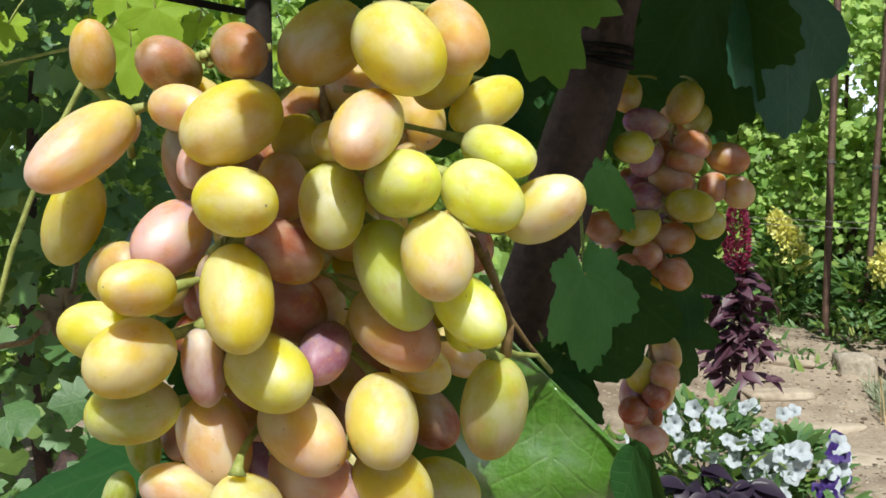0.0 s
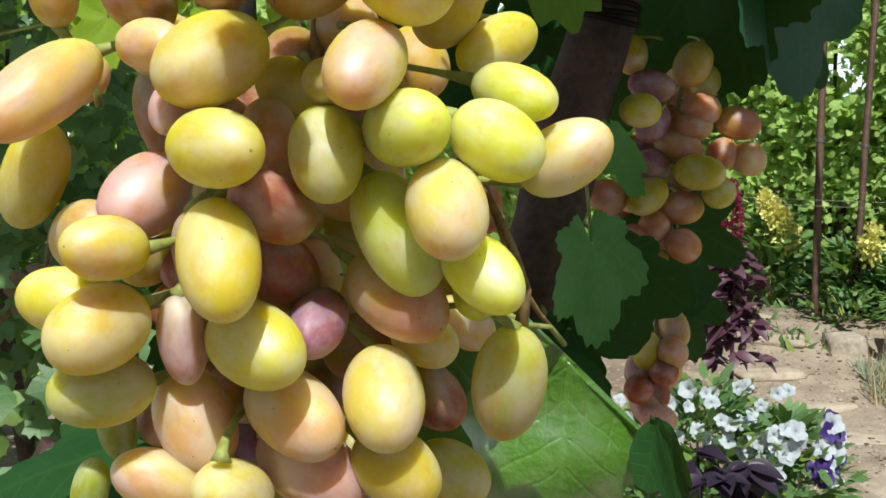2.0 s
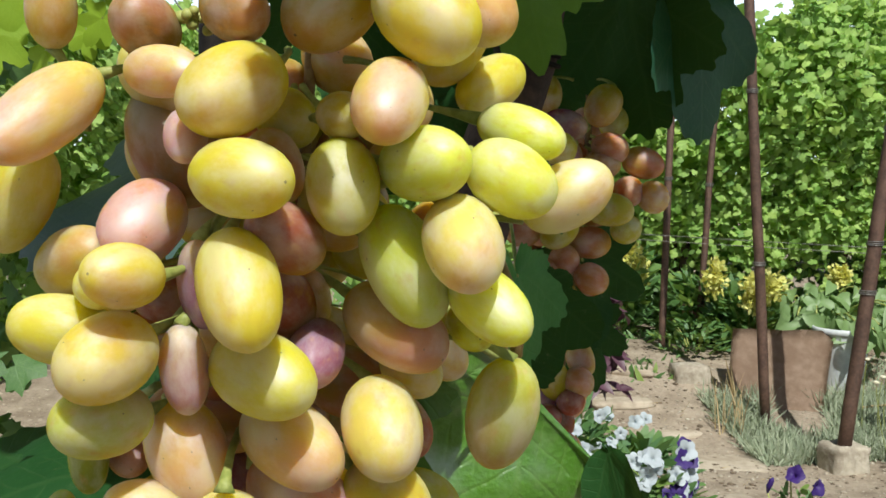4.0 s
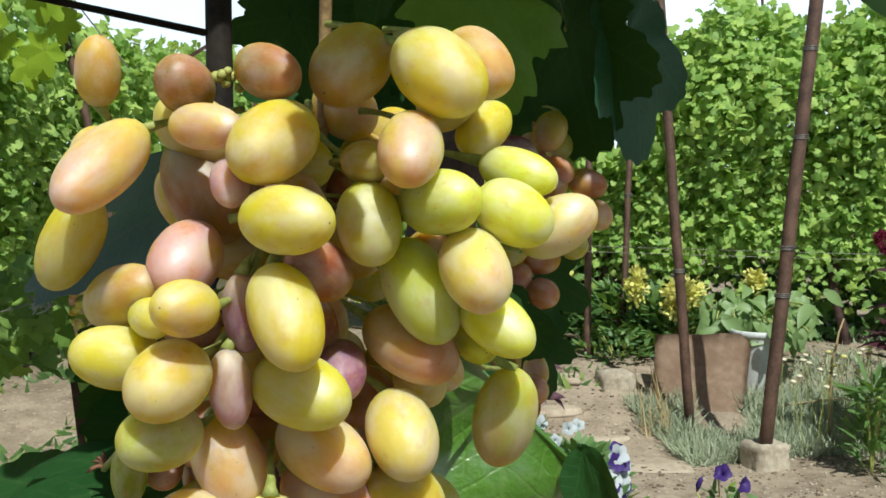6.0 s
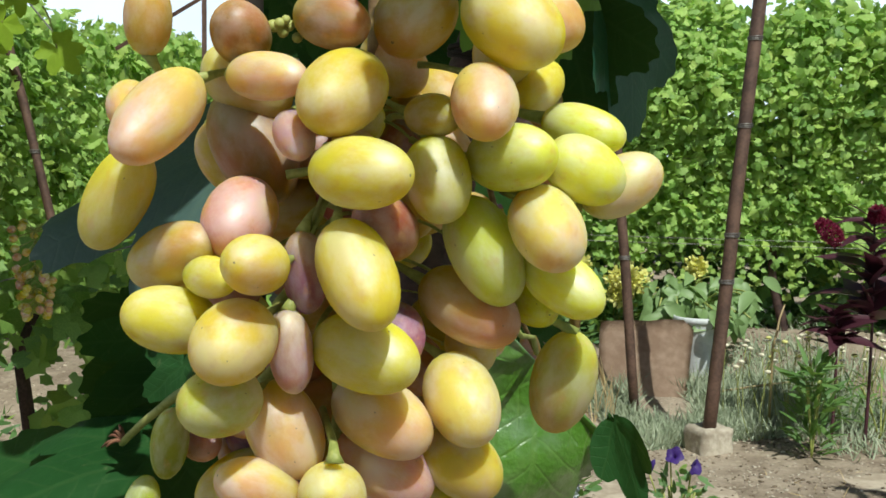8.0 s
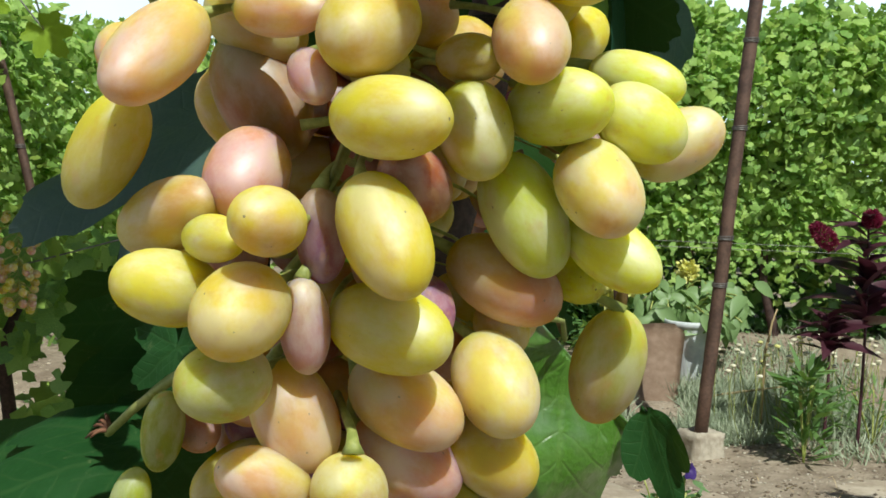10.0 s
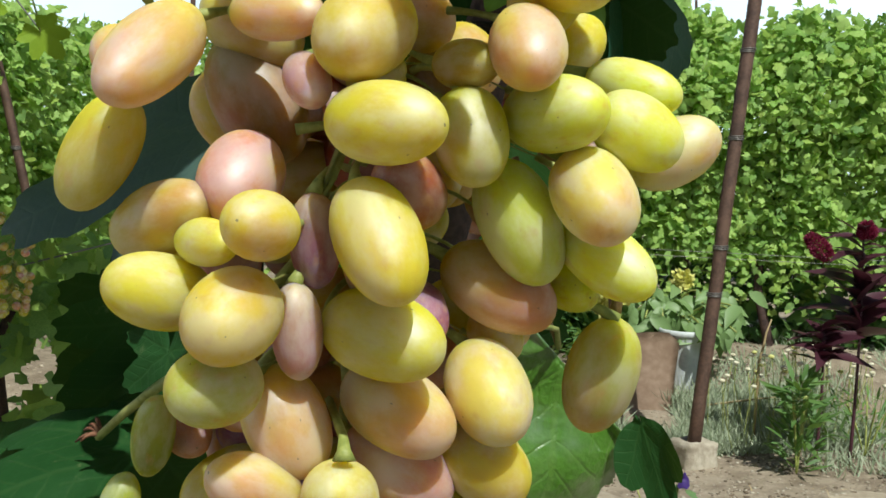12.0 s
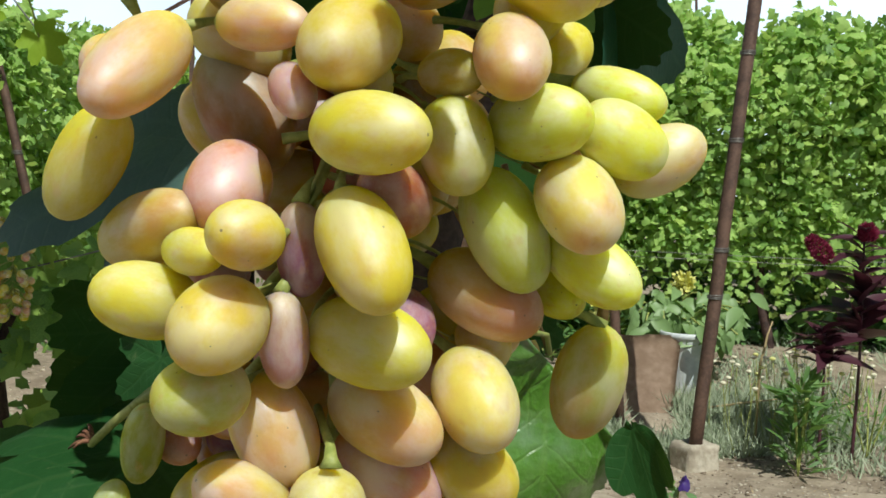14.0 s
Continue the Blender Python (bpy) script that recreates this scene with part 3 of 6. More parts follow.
    for k in range(int(length / 0.75) if tall else 0):
        a = p0 + along * (0.3 + k * 0.75 + rng.uniform(-0.3, 0.3))
        part("cane", rod([(a[0], a[1], 0.4), (a[0] + rng.uniform(-0.03, 0.03), a[1], 1.5), (a[0] + rng.uniform(-0.08, 0.08), a[1], height + rng.uniform(0.25, 0.6))], [0.012, 0.010, 0.007], 6, 0.2, k), BARK, row, "bare brown cane standing over the leaves")
    for h in (0.62, 1.15, 1.65):
        a, b = (*p0, h), (*p1, h)
        part("wire", rod(bend(a, b, (0, 0, -0.02), 10), 0.0022, 5), WIRE, row)
    return row


vine_row("vine_row", (0.6, 6.2), (7.6, 2.75), 1.92, 0.40, 60000, 3, "tall sunlit green grapevine row on wires", low=0.66, leaf=0.046, lumps=0.16, material=FOLIAGE_SUNLIT, tall=True)
# deeper leaf colour paints the shade in the row's lower part
under = thing("undergrowth", (3.0, 4.95, 0.1), "undergrowth at the foot of the vine row, green darkened for shade", "weeds")
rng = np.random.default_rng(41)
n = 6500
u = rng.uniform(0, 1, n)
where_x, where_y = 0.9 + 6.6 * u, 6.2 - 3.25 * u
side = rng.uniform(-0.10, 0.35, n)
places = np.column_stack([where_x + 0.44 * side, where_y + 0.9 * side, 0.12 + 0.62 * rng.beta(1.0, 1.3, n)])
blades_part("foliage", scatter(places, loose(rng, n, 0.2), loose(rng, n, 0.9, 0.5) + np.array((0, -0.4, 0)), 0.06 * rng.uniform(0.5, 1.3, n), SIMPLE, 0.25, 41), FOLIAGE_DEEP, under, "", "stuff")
for k in range(9):
    x = 1.4 + 0.7 * k
    y = 6.2 - 3.25 * (x - 0.9) / 6.6 + 0.12
    part("stem", rod([(x, y, -0.02), (x + 0.03, y, 0.3), (x - 0.02, y + 0.03, 0.6)], [0.007, 0.006, 0.004], 6), STEM_BROWN, under)
vine_row("vine_row", (-2.0, 2.9), (0.85, 9.5), 1.85, 0.40, 42000, 7, "tall sunlit green grapevine row on wires", leaf=0.052, lumps=0.18, material=FOLIAGE_SUNLIT)
# out of view on the right, added for dappled shadows on the soil
vine_row("vine_row", (1.5, 1.15), (3.6, 2.3), 1.95, 0.35, 520, 13, "unseen grapevine row added to shade the bare soil", low=0.9, lumps=0.2)
# added behind the camera, never in view; shades the near ground
vine_row("vine_row", (-5.0, -1.9), (5.0, -1.5), 2.15, 0.4, 5000, 17, "unseen grapevine row added behind the camera", leaf=0.10, lumps=0.2)
vine_row("vine_row", (-1.0, 10.6), (9.0, 7.6), 2.2, 0.5, 9000, 11, "far green grapevine row under the sky", leaf=0.09)


# ---- stakes ----
def stake(foot, top, radius, label, bands=(), footing=False):
    """A thin rusty pipe driven into the ground, with wire ties."""
    foot, top = Vector(foot), Vector(top)
    post = thing("stake", foot, label, "stake", "trellis stakes")
    n = 10
    pts = [foot.lerp(top, i / n) + Vector((0.006 * noise.noise(Vector((i * 0.6, foot.x, 0))), 0, 0)) for i in range(n + 1)]
    part("pipe", rod(pts, radius, 12, 0.05), RUST, post)
    for h in bands:
        c = foot.lerp(top, h)
        bm = bmesh.new()
        d = (top - foot).normalized()
        for j in range(3):
            ring = [c + d * (0.006 * j) + Vector((math.cos(a), math.sin(a), 0.04 * math.sin(a + j))) * (radius + 0.0025) for a in np.linspace(0, 6.28, 13)]
            tube(bm, ring, 0.0022, 5)
        part("wire_tie", bm, WIRE, post)
    return post


stake((1.956, 3.525, 0.0), (2.24, 3.585, 2.35), 0.026, "leaning rusty brown steel pipe stake", (0.27, 0.345, 0.52, 0.66))
stake((1.894, 3.99, 0.0), (1.765, 4.16, 2.3), 0.021, "rusty brown steel pipe stake before the sheet", (0.30, 0.6))
stake((1.757, 4.83, 0.1), (1.845, 5.04, 2.4), 0.0175, "rusty steel pipe stake beside the path", (0.4,))
stake((1.983, 4.95, 0.15), (2.145, 5.15, 2.26), 0.0165, "rusty steel pipe stake in the vine row", (0.4,))
leaning = stake((-0.315, 5.236, 0.1), (-0.764, 5.37, 2.15), 0.021, "leaning dark steel stake in the vine row", (0.5,))
part("guy_wire", rod(bend((-0.676, 5.23, 1.98), (-0.386, 5.23, 1.60), (0, 0, -0.01)), 0.004, 6), WIRE, leaning)
part_of = thing("trellis_wire", (1.9, 4.1, 0.0), "thin grey trellis wires strung between the stakes", "wire")
for h in (0.71, 0.735):
    part("wire", rod(bend((1.0, 4.75, h + 0.06), (4.6, 3.3, h), (0, 0, -0.015), 12), 0.0013, 5), WIRE, part_of)

# ---- things on the ground by the path ----
def block(size, turn, seed):
    """A rough cast block with worn edges and chipped faces."""
    bm = bmesh.new()
    bmesh.ops.create_cube(bm, size=1.0)
    bmesh.ops.scale(bm, vec=size, verts=bm.verts)
    bmesh.ops.subdivide_edges(bm, edges=bm.edges[:], cuts=9, use_grid_fill=True)
    half = Vector(size) / 2
    for v in bm.verts:
        near = sorted(h - abs(c) for h, c in zip(half, v.co))
        worn = 0.010 if near[1] < 0.004 else 0.0
        v.co -= v.co.normalized() * worn
        v.co += v.co.normalized() * (0.010 * noise.noise(v.co * 16 + Vector((seed, 0, 0))) + 0.005 * noise.noise(v.co * 50))
    bmesh.ops.rotate(bm, verts=bm.verts, cent=(0, 0, 0), matrix=Matrix.Rotation(radians(turn), 3, "Z"))
    return bm


b = block((0.145, 0.13, 0.13), 6, 3)
bmesh.ops.translate(b, verts=b.verts, vec=(1.985, 3.56, 0.022))
solo("footing_block", b, STONE, "weathered pale concrete block at the stake's foot", "block", at=(2.0, 3.53, 0.0))
b = rock((0.17, 0.12, 0.13), 8)
bmesh.ops.translate(b, verts=b.verts, vec=(1.75, 4.45, 0.15))
solo("stone_block", b, STONE, "pale rough stone block among the weeds", "stone", at=(1.75, 4.45, 0.1))


def sheet():
    bm = bmesh.new()
    grid = []
    for j in range(9):
        row = []
        for i in range(13):
            u, v = i / 12, j / 8
            p = Vector((1.78, 4.14, -0.02)).lerp(Vector((2.17, 4.06, -0.02)), u) + Vector((0.16 * v, 0.26 * v, 0.40 * v))
            p += Vector((0.02 * v * (2 * u - 1), 0.012 * noise.noise(Vector((u * 3, v * 3, 1))), 0.008 * noise.noise(Vector((u * 5, 0, 2)))))
            row.append(bm.verts.new(p))
        grid.append(row)
    for a, b in zip(grid, grid[1:]):
        for i in range(12):
            bm.faces.new((a[i], a[i + 1], b[i + 1], b[i]))
    bmesh.ops.solidify(bm, geom=bm.faces[:], thickness=0.006)
    return bm


solo("steel_sheet", sheet(), SHEET, "flat rusty brown metal sheet leaning behind a stake", "sheet", at=(2.1, 4.2, 0.0))

# ---- main bunch ----
def egg(seed, rings=18, sides=28):
    """A unit berry along z: plump, a little blunter at the stalk."""
    bm = bmesh.new()
    bmesh.ops.create_uvsphere(bm, u_segments=sides, v_segments=rings, radius=1.0)
    for v in bm.verts:
        p = v.co.copy()
        ring = math.hypot(p.x, p.y)
        wide = (1 - abs(p.z) ** 2.15) ** (1 / 2.06) / ring if ring > 1e-4 else 1.0
        wide *= 1 - 0.03 * p.z
        v.co = Vector((p.x * wide, p.y * wide, p.z)) * (1 + 0.018 * noise.noise(p * 1.3 + Vector((seed, 0, 0))))
    return finish_mesh(bm, "grape", SKIN)


EGGS = [egg(s * 4.7) for s in range(4)]
COUNT = [0]
SPINES = {}


def berry(parent, tint, place, tip, length, width, branched=True):
    """One grape, with the way of its tip and its millimetres, and a little stalk back to the bunch's stem."""
    rng = random.Random(COUNT[0])
    COUNT[0] += 1
    base = home(parent)
    ob = new("grape", EGGS[COUNT[0] % 4])
    ob.parent = parent
    tip = Vector(tip).normalized()
    turn = tip.to_track_quat("Z", "Y").to_matrix().to_4x4() @ Matrix.Rotation(rng.uniform(0, 6.28), 4, "Z")
    ob.matrix_basis = Matrix.Translation(Vector(place) - base) @ turn @ Matrix.Diagonal((width / 2000, width / 2000, length / 2000, 1))
    c = TINTS[tint]
    ob.color = (*(v * rng.uniform(0.94, 1.06) for v in c[:3]), max(0.0, min(1.0, c[3] + rng.uniform(-0.08, 0.08))))
    heel = Vector(place) - tip * (length / 2000 * 0.97)
    p, q = SPINES[parent]
    f = max(0.05, min(0.95, (min(heel.z, 1.10) + 0.015 - q.z) / (p.z - q.z)))
    node = q.lerp(p, f)
    way = node - heel
    end = heel + way * min(1.0, 0.032 / max(way.length, 1e-4))
    if not branched:
        return ob
    bm = rod(bend(heel, end, -tip * 0.004, 5), [0.0027, 0.0018, 0.0012, 0.0011, 0.0012, 0.0015], 6)
    stalk = part("stalk", bm, STEM, parent)
    stalk.parent = ob
    stalk.matrix_parent_inverse = ob.matrix_basis.inverted()
    if way.length > 0.034 and heel.z < 1.045:
        part("branch", rod(bend(end, node, (0, 0, 0.004), 5), [r * (0.28 if way.length > 0.08 else 0.55 if way.length > 0.055 else 1.0) for r in (0.0011, 0.0012, 0.0013, 0.0014, 0.0016, 0.0018)], 6), STEM, parent)
    return ob


def stem(parent, top, bottom, radius=0.003):
    SPINES[parent] = Vector(top), Vector(bottom)
    # darker brown stands for the shade the main stem hangs in
    part("main_stem", rod(bend(top, bottom, (0.006, 0.004, 0), 10), [radius * (1.25 - 0.08 * i) for i in range(11)], 8, 0.2), STEM_BROWN, parent)


bunch = thing("grape_bunch", (-0.055, 0.43, 0.86), "large ripe bunch of yellow and rosy oval grapes", "grapes", "grape bunches")
stem(bunch, (-0.045, 0.44, 1.36), (-0.06, 0.435, 0.88))
berry(bunch, "blush", (-0.1328, 0.3935, 1.0539), (-0.49, -0.69, -0.53), 52.2, 23.9)
berry(bunch, "olive", (-0.1470, 0.4224, 1.0250), (-0.43, 0.31, -0.85), 42.4, 22.6, False)
berry(bunch, "amber", (-0.1354, 0.4164, 1.0895), (0.02, -0.35, 0.93), 27.5, 17.2, False)
berry(bunch, "peach", (-0.1420, 0.4653, 1.0614), (-0.05, -0.94, -0.33), 37.8, 18.0, False)
berry(bunch, "shade_brown", (-0.1037, 0.4076, 1.0842), (-0.30, -0.91, 0.28), 32.5, 21.3, False)
berry(bunch, "peach", (-0.0965, 0.3928, 1.0681), (0.69, -0.72, -0.07), 33.7, 17.1)
berry(bunch, "ochre", (-0.0736, 0.3741, 1.0619), (-0.58, -0.71, -0.40), 42.2, 27.8)
berry(bunch, "yellow", (-0.0702, 0.3603, 1.0349), (0.66, -0.75, -0.03), 38.8, 24.1)
berry(bunch, "rose", (-0.0606, 0.4050, 1.0388), (0.22, -0.79, -0.58), 35.6, 19.3)
berry(bunch, "yellow", (-0.0706, 0.3629, 1.0015), (0.19, -0.65, -0.73), 43.4, 25.5)
berry(bunch, "pink", (-0.1043, 0.4080, 1.0185), (-0.36, -0.81, -0.47), 38.9, 26.8)
berry(bunch, "honey", (-0.1044, 0.3619, 1.0053), (-0.53, -0.84, 0.12), 30.1, 19.9)
berry(bunch, "lemon", (-0.1293, 0.4022, 0.9830), (-0.95, -0.22, 0.22), 35.2, 23.9)
berry(bunch, "honey", (-0.1106, 0.3713, 0.9791), (-0.51, -0.82, -0.26), 37.0, 26.9)
berry(bunch, "lemon", (-0.1164, 0.3914, 0.9988), (0.26, -0.96, 0.02), 36.6, 14.8)
berry(bunch, "mauve", (-0.0888, 0.3903, 0.9718), (0.10, 0.08, -0.99), 30.6, 16.1)
berry(bunch, "blushed", (-0.1139, 0.3842, 0.9567), (-0.59, -0.81, 0.05), 38.4, 24.4)
berry(bunch, "lemon", (-0.0636, 0.3830, 0.9714), (0.61, -0.78, -0.18), 44.3, 27.5)
berry(bunch, "peach", (-0.0888, 0.4062, 0.9403), (0.40, -0.21, -0.89), 39.1, 27.6)
berry(bunch, "peach", (-0.0535, 0.3993, 0.9445), (0.70, -0.57, -0.44), 42.1, 27.5)
berry(bunch, "cream", (-0.0229, 0.3976, 0.9498), (0.12, -0.74, -0.66), 40.1, 27.8)
berry(bunch, "ochre", (-0.0192, 0.4077, 0.9220), (0.74, -0.14, -0.66), 35.5, 26.6)
berry(bunch, "cream", (-0.0737, 0.3919, 0.9181), (0.25, 0.88, -0.41), 38.8, 25.0, False)
berry(bunch, "peach", (-0.0996, 0.3987, 0.9213), (-0.84, -0.34, 0.42), 35.1, 21.4)
berry(bunch, "pink", (-0.0496, 0.4118, 0.9215), (0.84, -0.16, -0.51), 42.6, 27.9)
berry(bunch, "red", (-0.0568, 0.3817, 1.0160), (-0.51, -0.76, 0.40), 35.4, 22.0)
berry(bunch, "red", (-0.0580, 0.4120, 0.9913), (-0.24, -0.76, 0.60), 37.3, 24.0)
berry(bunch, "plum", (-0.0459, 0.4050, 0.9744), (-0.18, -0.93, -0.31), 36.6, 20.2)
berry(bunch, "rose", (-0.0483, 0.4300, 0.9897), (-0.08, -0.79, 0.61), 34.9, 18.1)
berry(bunch, "olive", (-0.0391, 0.3768, 1.0328), (0.08, -0.36, -0.93), 32.3, 23.7)
berry(bunch, "peach", (-0.0258, 0.3661, 1.0596), (-0.24, -0.87, -0.43), 42.5, 23.6)
berry(bunch, "amber", (-0.0391, 0.3840, 1.0554), (0.20, -0.98, -0.06), 32.3, 15.8)
berry(bunch, "green", (-0.0138, 0.3715, 1.0407), (0.42, -0.91, 0.04), 38.3, 24.3)
berry(bunch, "green", (0.0204, 0.3869, 1.0519), (0.68, -0.69, -0.26), 34.2, 18.1)
berry(bunch, "lime", (0.0142, 0.3713, 1.0364), (0.84, -0.22, -0.50), 31.6, 23.4)
berry(bunch, "cream", (0.0369, 0.3880, 1.0311), (0.82, -0.32, 0.47), 33.9, 22.6)
berry(bunch, "cream", (-0.0016, 0.3673, 1.0158), (0.14, -0.75, -0.64), 36.2, 25.6)
berry(bunch, "green", (-0.0173, 0.3891, 1.0065), (0.43, -0.08, -0.90), 44.2, 26.2)
berry(bunch, "lime", (0.0096, 0.3790, 0.9952), (0.52, -0.70, -0.49), 37.1, 21.5)
berry(bunch, "rose", (-0.0183, 0.4040, 0.9840), (0.68, -0.59, -0.43), 43.6, 27.1)
berry(bunch, "jade", (0.0199, 0.4014, 0.9535), (-0.12, 0.29, -0.95), 43.1, 25.7)
berry(bunch, "yellow", (-0.0148, 0.3691, 1.0872), (0.53, -0.65, -0.54), 41.4, 29.1)
berry(bunch, "gold", (-0.0004, 0.4113, 1.0856), (-0.25, 0.56, -0.79), 39.0, 26.2)
berry(bunch, "amber", (-0.0432, 0.3923, 1.0913), (-0.58, -0.59, -0.57), 39.7, 28.0)
berry(bunch, "shade_brown", (-0.0740, 0.3925, 1.0884), (0.30, -0.93, -0.23), 43.4, 20.3, False)
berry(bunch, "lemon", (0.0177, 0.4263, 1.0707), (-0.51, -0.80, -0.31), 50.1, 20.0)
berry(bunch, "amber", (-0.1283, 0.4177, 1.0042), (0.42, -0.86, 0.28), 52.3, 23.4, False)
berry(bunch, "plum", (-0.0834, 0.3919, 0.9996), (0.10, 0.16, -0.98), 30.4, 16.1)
# large berry tinted dark for the shade of those above it
berry(bunch, "shade_brown", (-0.0965, 0.4330, 1.0450), (0.42, -0.25, -0.87), 48.0, 31.0)
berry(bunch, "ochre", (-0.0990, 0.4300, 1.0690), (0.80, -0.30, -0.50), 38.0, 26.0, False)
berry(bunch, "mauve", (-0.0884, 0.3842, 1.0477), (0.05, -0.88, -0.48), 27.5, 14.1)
# green berries low on the left, shade mixed into their tint
berry(bunch, "shade_green", (-0.1285, 0.4470, 0.9274), (-0.07, 0.60, -0.80), 39.8, 15.0, False)
berry(bunch, "shade_green", (-0.1400, 0.4470, 0.9010), (-0.20, 0.10, -0.95), 30.0, 14.5, False)
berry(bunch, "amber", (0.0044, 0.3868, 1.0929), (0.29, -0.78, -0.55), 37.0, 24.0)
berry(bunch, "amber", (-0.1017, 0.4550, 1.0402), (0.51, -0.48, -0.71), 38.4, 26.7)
berry(bunch, "shade_brown", (-0.1165, 0.4670, 0.9262), (0.18, -0.96, -0.21), 37.2, 18.8)
berry(bunch, "olive", (-0.0565, 0.4300, 1.0561), (-0.30, -0.94, 0.15), 36.6, 21.7)
berry(bunch, "gold", (-0.0091, 0.4300, 0.9637), (-0.52, -0.74, 0.42), 35.8, 19.9)
berry(bunch, "peach", (0.0068, 0.4600, 0.9646), (-0.46, -0.76, 0.46), 39.4, 19.4)
berry(bunch, "lime", (0.0092, 0.4078, 0.9840), (-0.01, -0.99, -0.11), 36.5, 16.9)

part("branch", rod([(-0.070, 0.42, 1.045), (-0.071, 0.405, 1.034), (-0.079, 0.392, 1.019), (-0.0835, 0.390, 1.007), (-0.083, 0.400, 0.998), (-0.092, 0.402, 0.986)], [0.0023, 0.0020, 0.0019, 0.0022, 0.0021, 0.0027], 9, 0.25), STEM, bunch, "knotty yellow-green side branch")
part("branch", rod([(-0.083, 0.400, 0.998), (-0.087, 0.398, 0.985), (-0.086, 0.392, 0.978)], [0.0024, 0.0022, 0.0026], 8, 0.2), STEM, bunch)
part("stalk", rod([(-0.088, 0.405, 1.034), (-0.080, 0.403, 1.0355), (-0.068, 0.405, 1.036)], [0.0020, 0.0015, 0.0016], 8, 0.2), STEM, bunch, "bare stalk with a torn tip")
part("branch", rod([(0.004, 0.42, 1.03), (0.012, 0.405, 1.019), (0.017, 0.401, 1.009), (0.022, 0.402, 0.998), (0.026, 0.401, 0.986), (0.024, 0.401, 0.974)], [0.0018, 0.0016, 0.0015, 0.0016, 0.0017, 0.0026], 9, 0.3), STEM_BROWN, bunch, "thin brownish side branch")

part("stalk", rod([(-0.0752, 0.3805, 0.9335), (-0.0750, 0.3815, 0.9362), (-0.0746, 0.3855, 0.9395), (-0.074, 0.398, 0.942), (-0.072, 0.42, 0.944)], [0.0036, 0.0022, 0.0015, 0.0014, 0.0015], 9, 0.2), STEM, bunch, "pale stalk with a warty collar")
nubs = bmesh.new()
rng = random.Random(14)
for k in range(7):
    at = Vector((-0.0905 + 0.0014 * k + rng.uniform(-0.002, 0.002), 0.408 + rng.uniform(-0.003, 0.003), 1.0865 + rng.uniform(-0.004, 0.004)))
    bmesh.ops.create_icosphere(nubs, subdivisions=2, radius=rng.uniform(0.0014, 0.0024), matrix=Matrix.Translation(at))
tube(nubs, bend((-0.092, 0.408, 1.0865), (-0.066, 0.415, 1.092), (0, 0, 0.001)), [0.0014, 0.0014, 0.0014, 0.0015, 0.0015, 0.0016, 0.0017, 0.0018, 0.0018], 7, 0.3)
part("stalk", nubs, STEM, bunch, "warty yellow-green stalk with undeveloped berries")
# berries inside and at the back of the bunch; dark tints paint the gaps' shade
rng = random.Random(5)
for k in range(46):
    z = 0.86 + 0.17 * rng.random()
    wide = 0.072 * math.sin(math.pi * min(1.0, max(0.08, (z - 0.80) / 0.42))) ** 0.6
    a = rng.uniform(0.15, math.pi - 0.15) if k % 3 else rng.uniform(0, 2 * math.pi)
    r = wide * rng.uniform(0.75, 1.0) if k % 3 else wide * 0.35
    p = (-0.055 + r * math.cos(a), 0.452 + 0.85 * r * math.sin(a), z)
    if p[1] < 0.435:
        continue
    berry(bunch, rng.choice(["amber", "shade_brown", "olive", "red", "ochre"]), p, (math.cos(a), math.sin(a), rng.uniform(-1.2, 0.1)), rng.uniform(33, 40), rng.uniform(24, 28), False)

# more inner berries, reds and browns darkening the hollows as shade would
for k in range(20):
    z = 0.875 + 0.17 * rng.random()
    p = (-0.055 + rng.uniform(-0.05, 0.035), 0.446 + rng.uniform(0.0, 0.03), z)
    berry(bunch, rng.choice(["red", "shade_brown", "plum", "red"]), p, (rng.uniform(-0.6, 0.6), -1, rng.uniform(-1, 0.3)), rng.uniform(30, 37), rng.uniform(22, 26), False)

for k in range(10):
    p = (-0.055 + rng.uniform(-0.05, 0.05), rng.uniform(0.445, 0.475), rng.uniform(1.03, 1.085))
    berry(bunch, rng.choice(["shade_brown", "amber", "red"]), p, (rng.uniform(-0.6, 0.6), -1, rng.uniform(-1, 0)), 35, 25, False)

# ---- shaded bunches beside the trunk ----
side_bunch = thing("grape_bunch", (0.19, 0.87, 0.92), "shaded bunch of pink and olive grapes beside the trunk", "grapes", "grape bunches")
stem(side_bunch, (0.19, 0.885, 1.16), (0.18, 0.88, 0.93))
low_bunch = thing("grape_bunch", (0.17, 0.89, 0.80), "small shaded bunch of reddish grapes below the leaves", "grapes", "grape bunches")
stem(low_bunch, (0.175, 0.885, 0.93), (0.165, 0.885, 0.80))
berry(side_bunch, "amber", (0.1919, 0.8488, 1.0922), (-0.49, -0.12, -0.86), 36.1, 28.2)
berry(side_bunch, "olive", (0.2092, 0.8711, 1.0825), (-0.56, -0.59, -0.58), 36.0, 25.1)
berry(side_bunch, "rosy", (0.2312, 0.8628, 1.0484), (0.97, 0.09, -0.23), 36.1, 25.8)
berry(side_bunch, "olive", (0.1946, 0.8326, 1.0117), (0.97, -0.22, -0.11), 38.7, 26.7)
berry(side_bunch, "rosy", (0.2184, 0.8584, 1.0252), (-0.23, -0.97, -0.13), 36.0, 24.9)
berry(side_bunch, "peach", (0.2383, 0.8563, 1.0213), (-0.51, -0.80, 0.31), 36.0, 25.6)
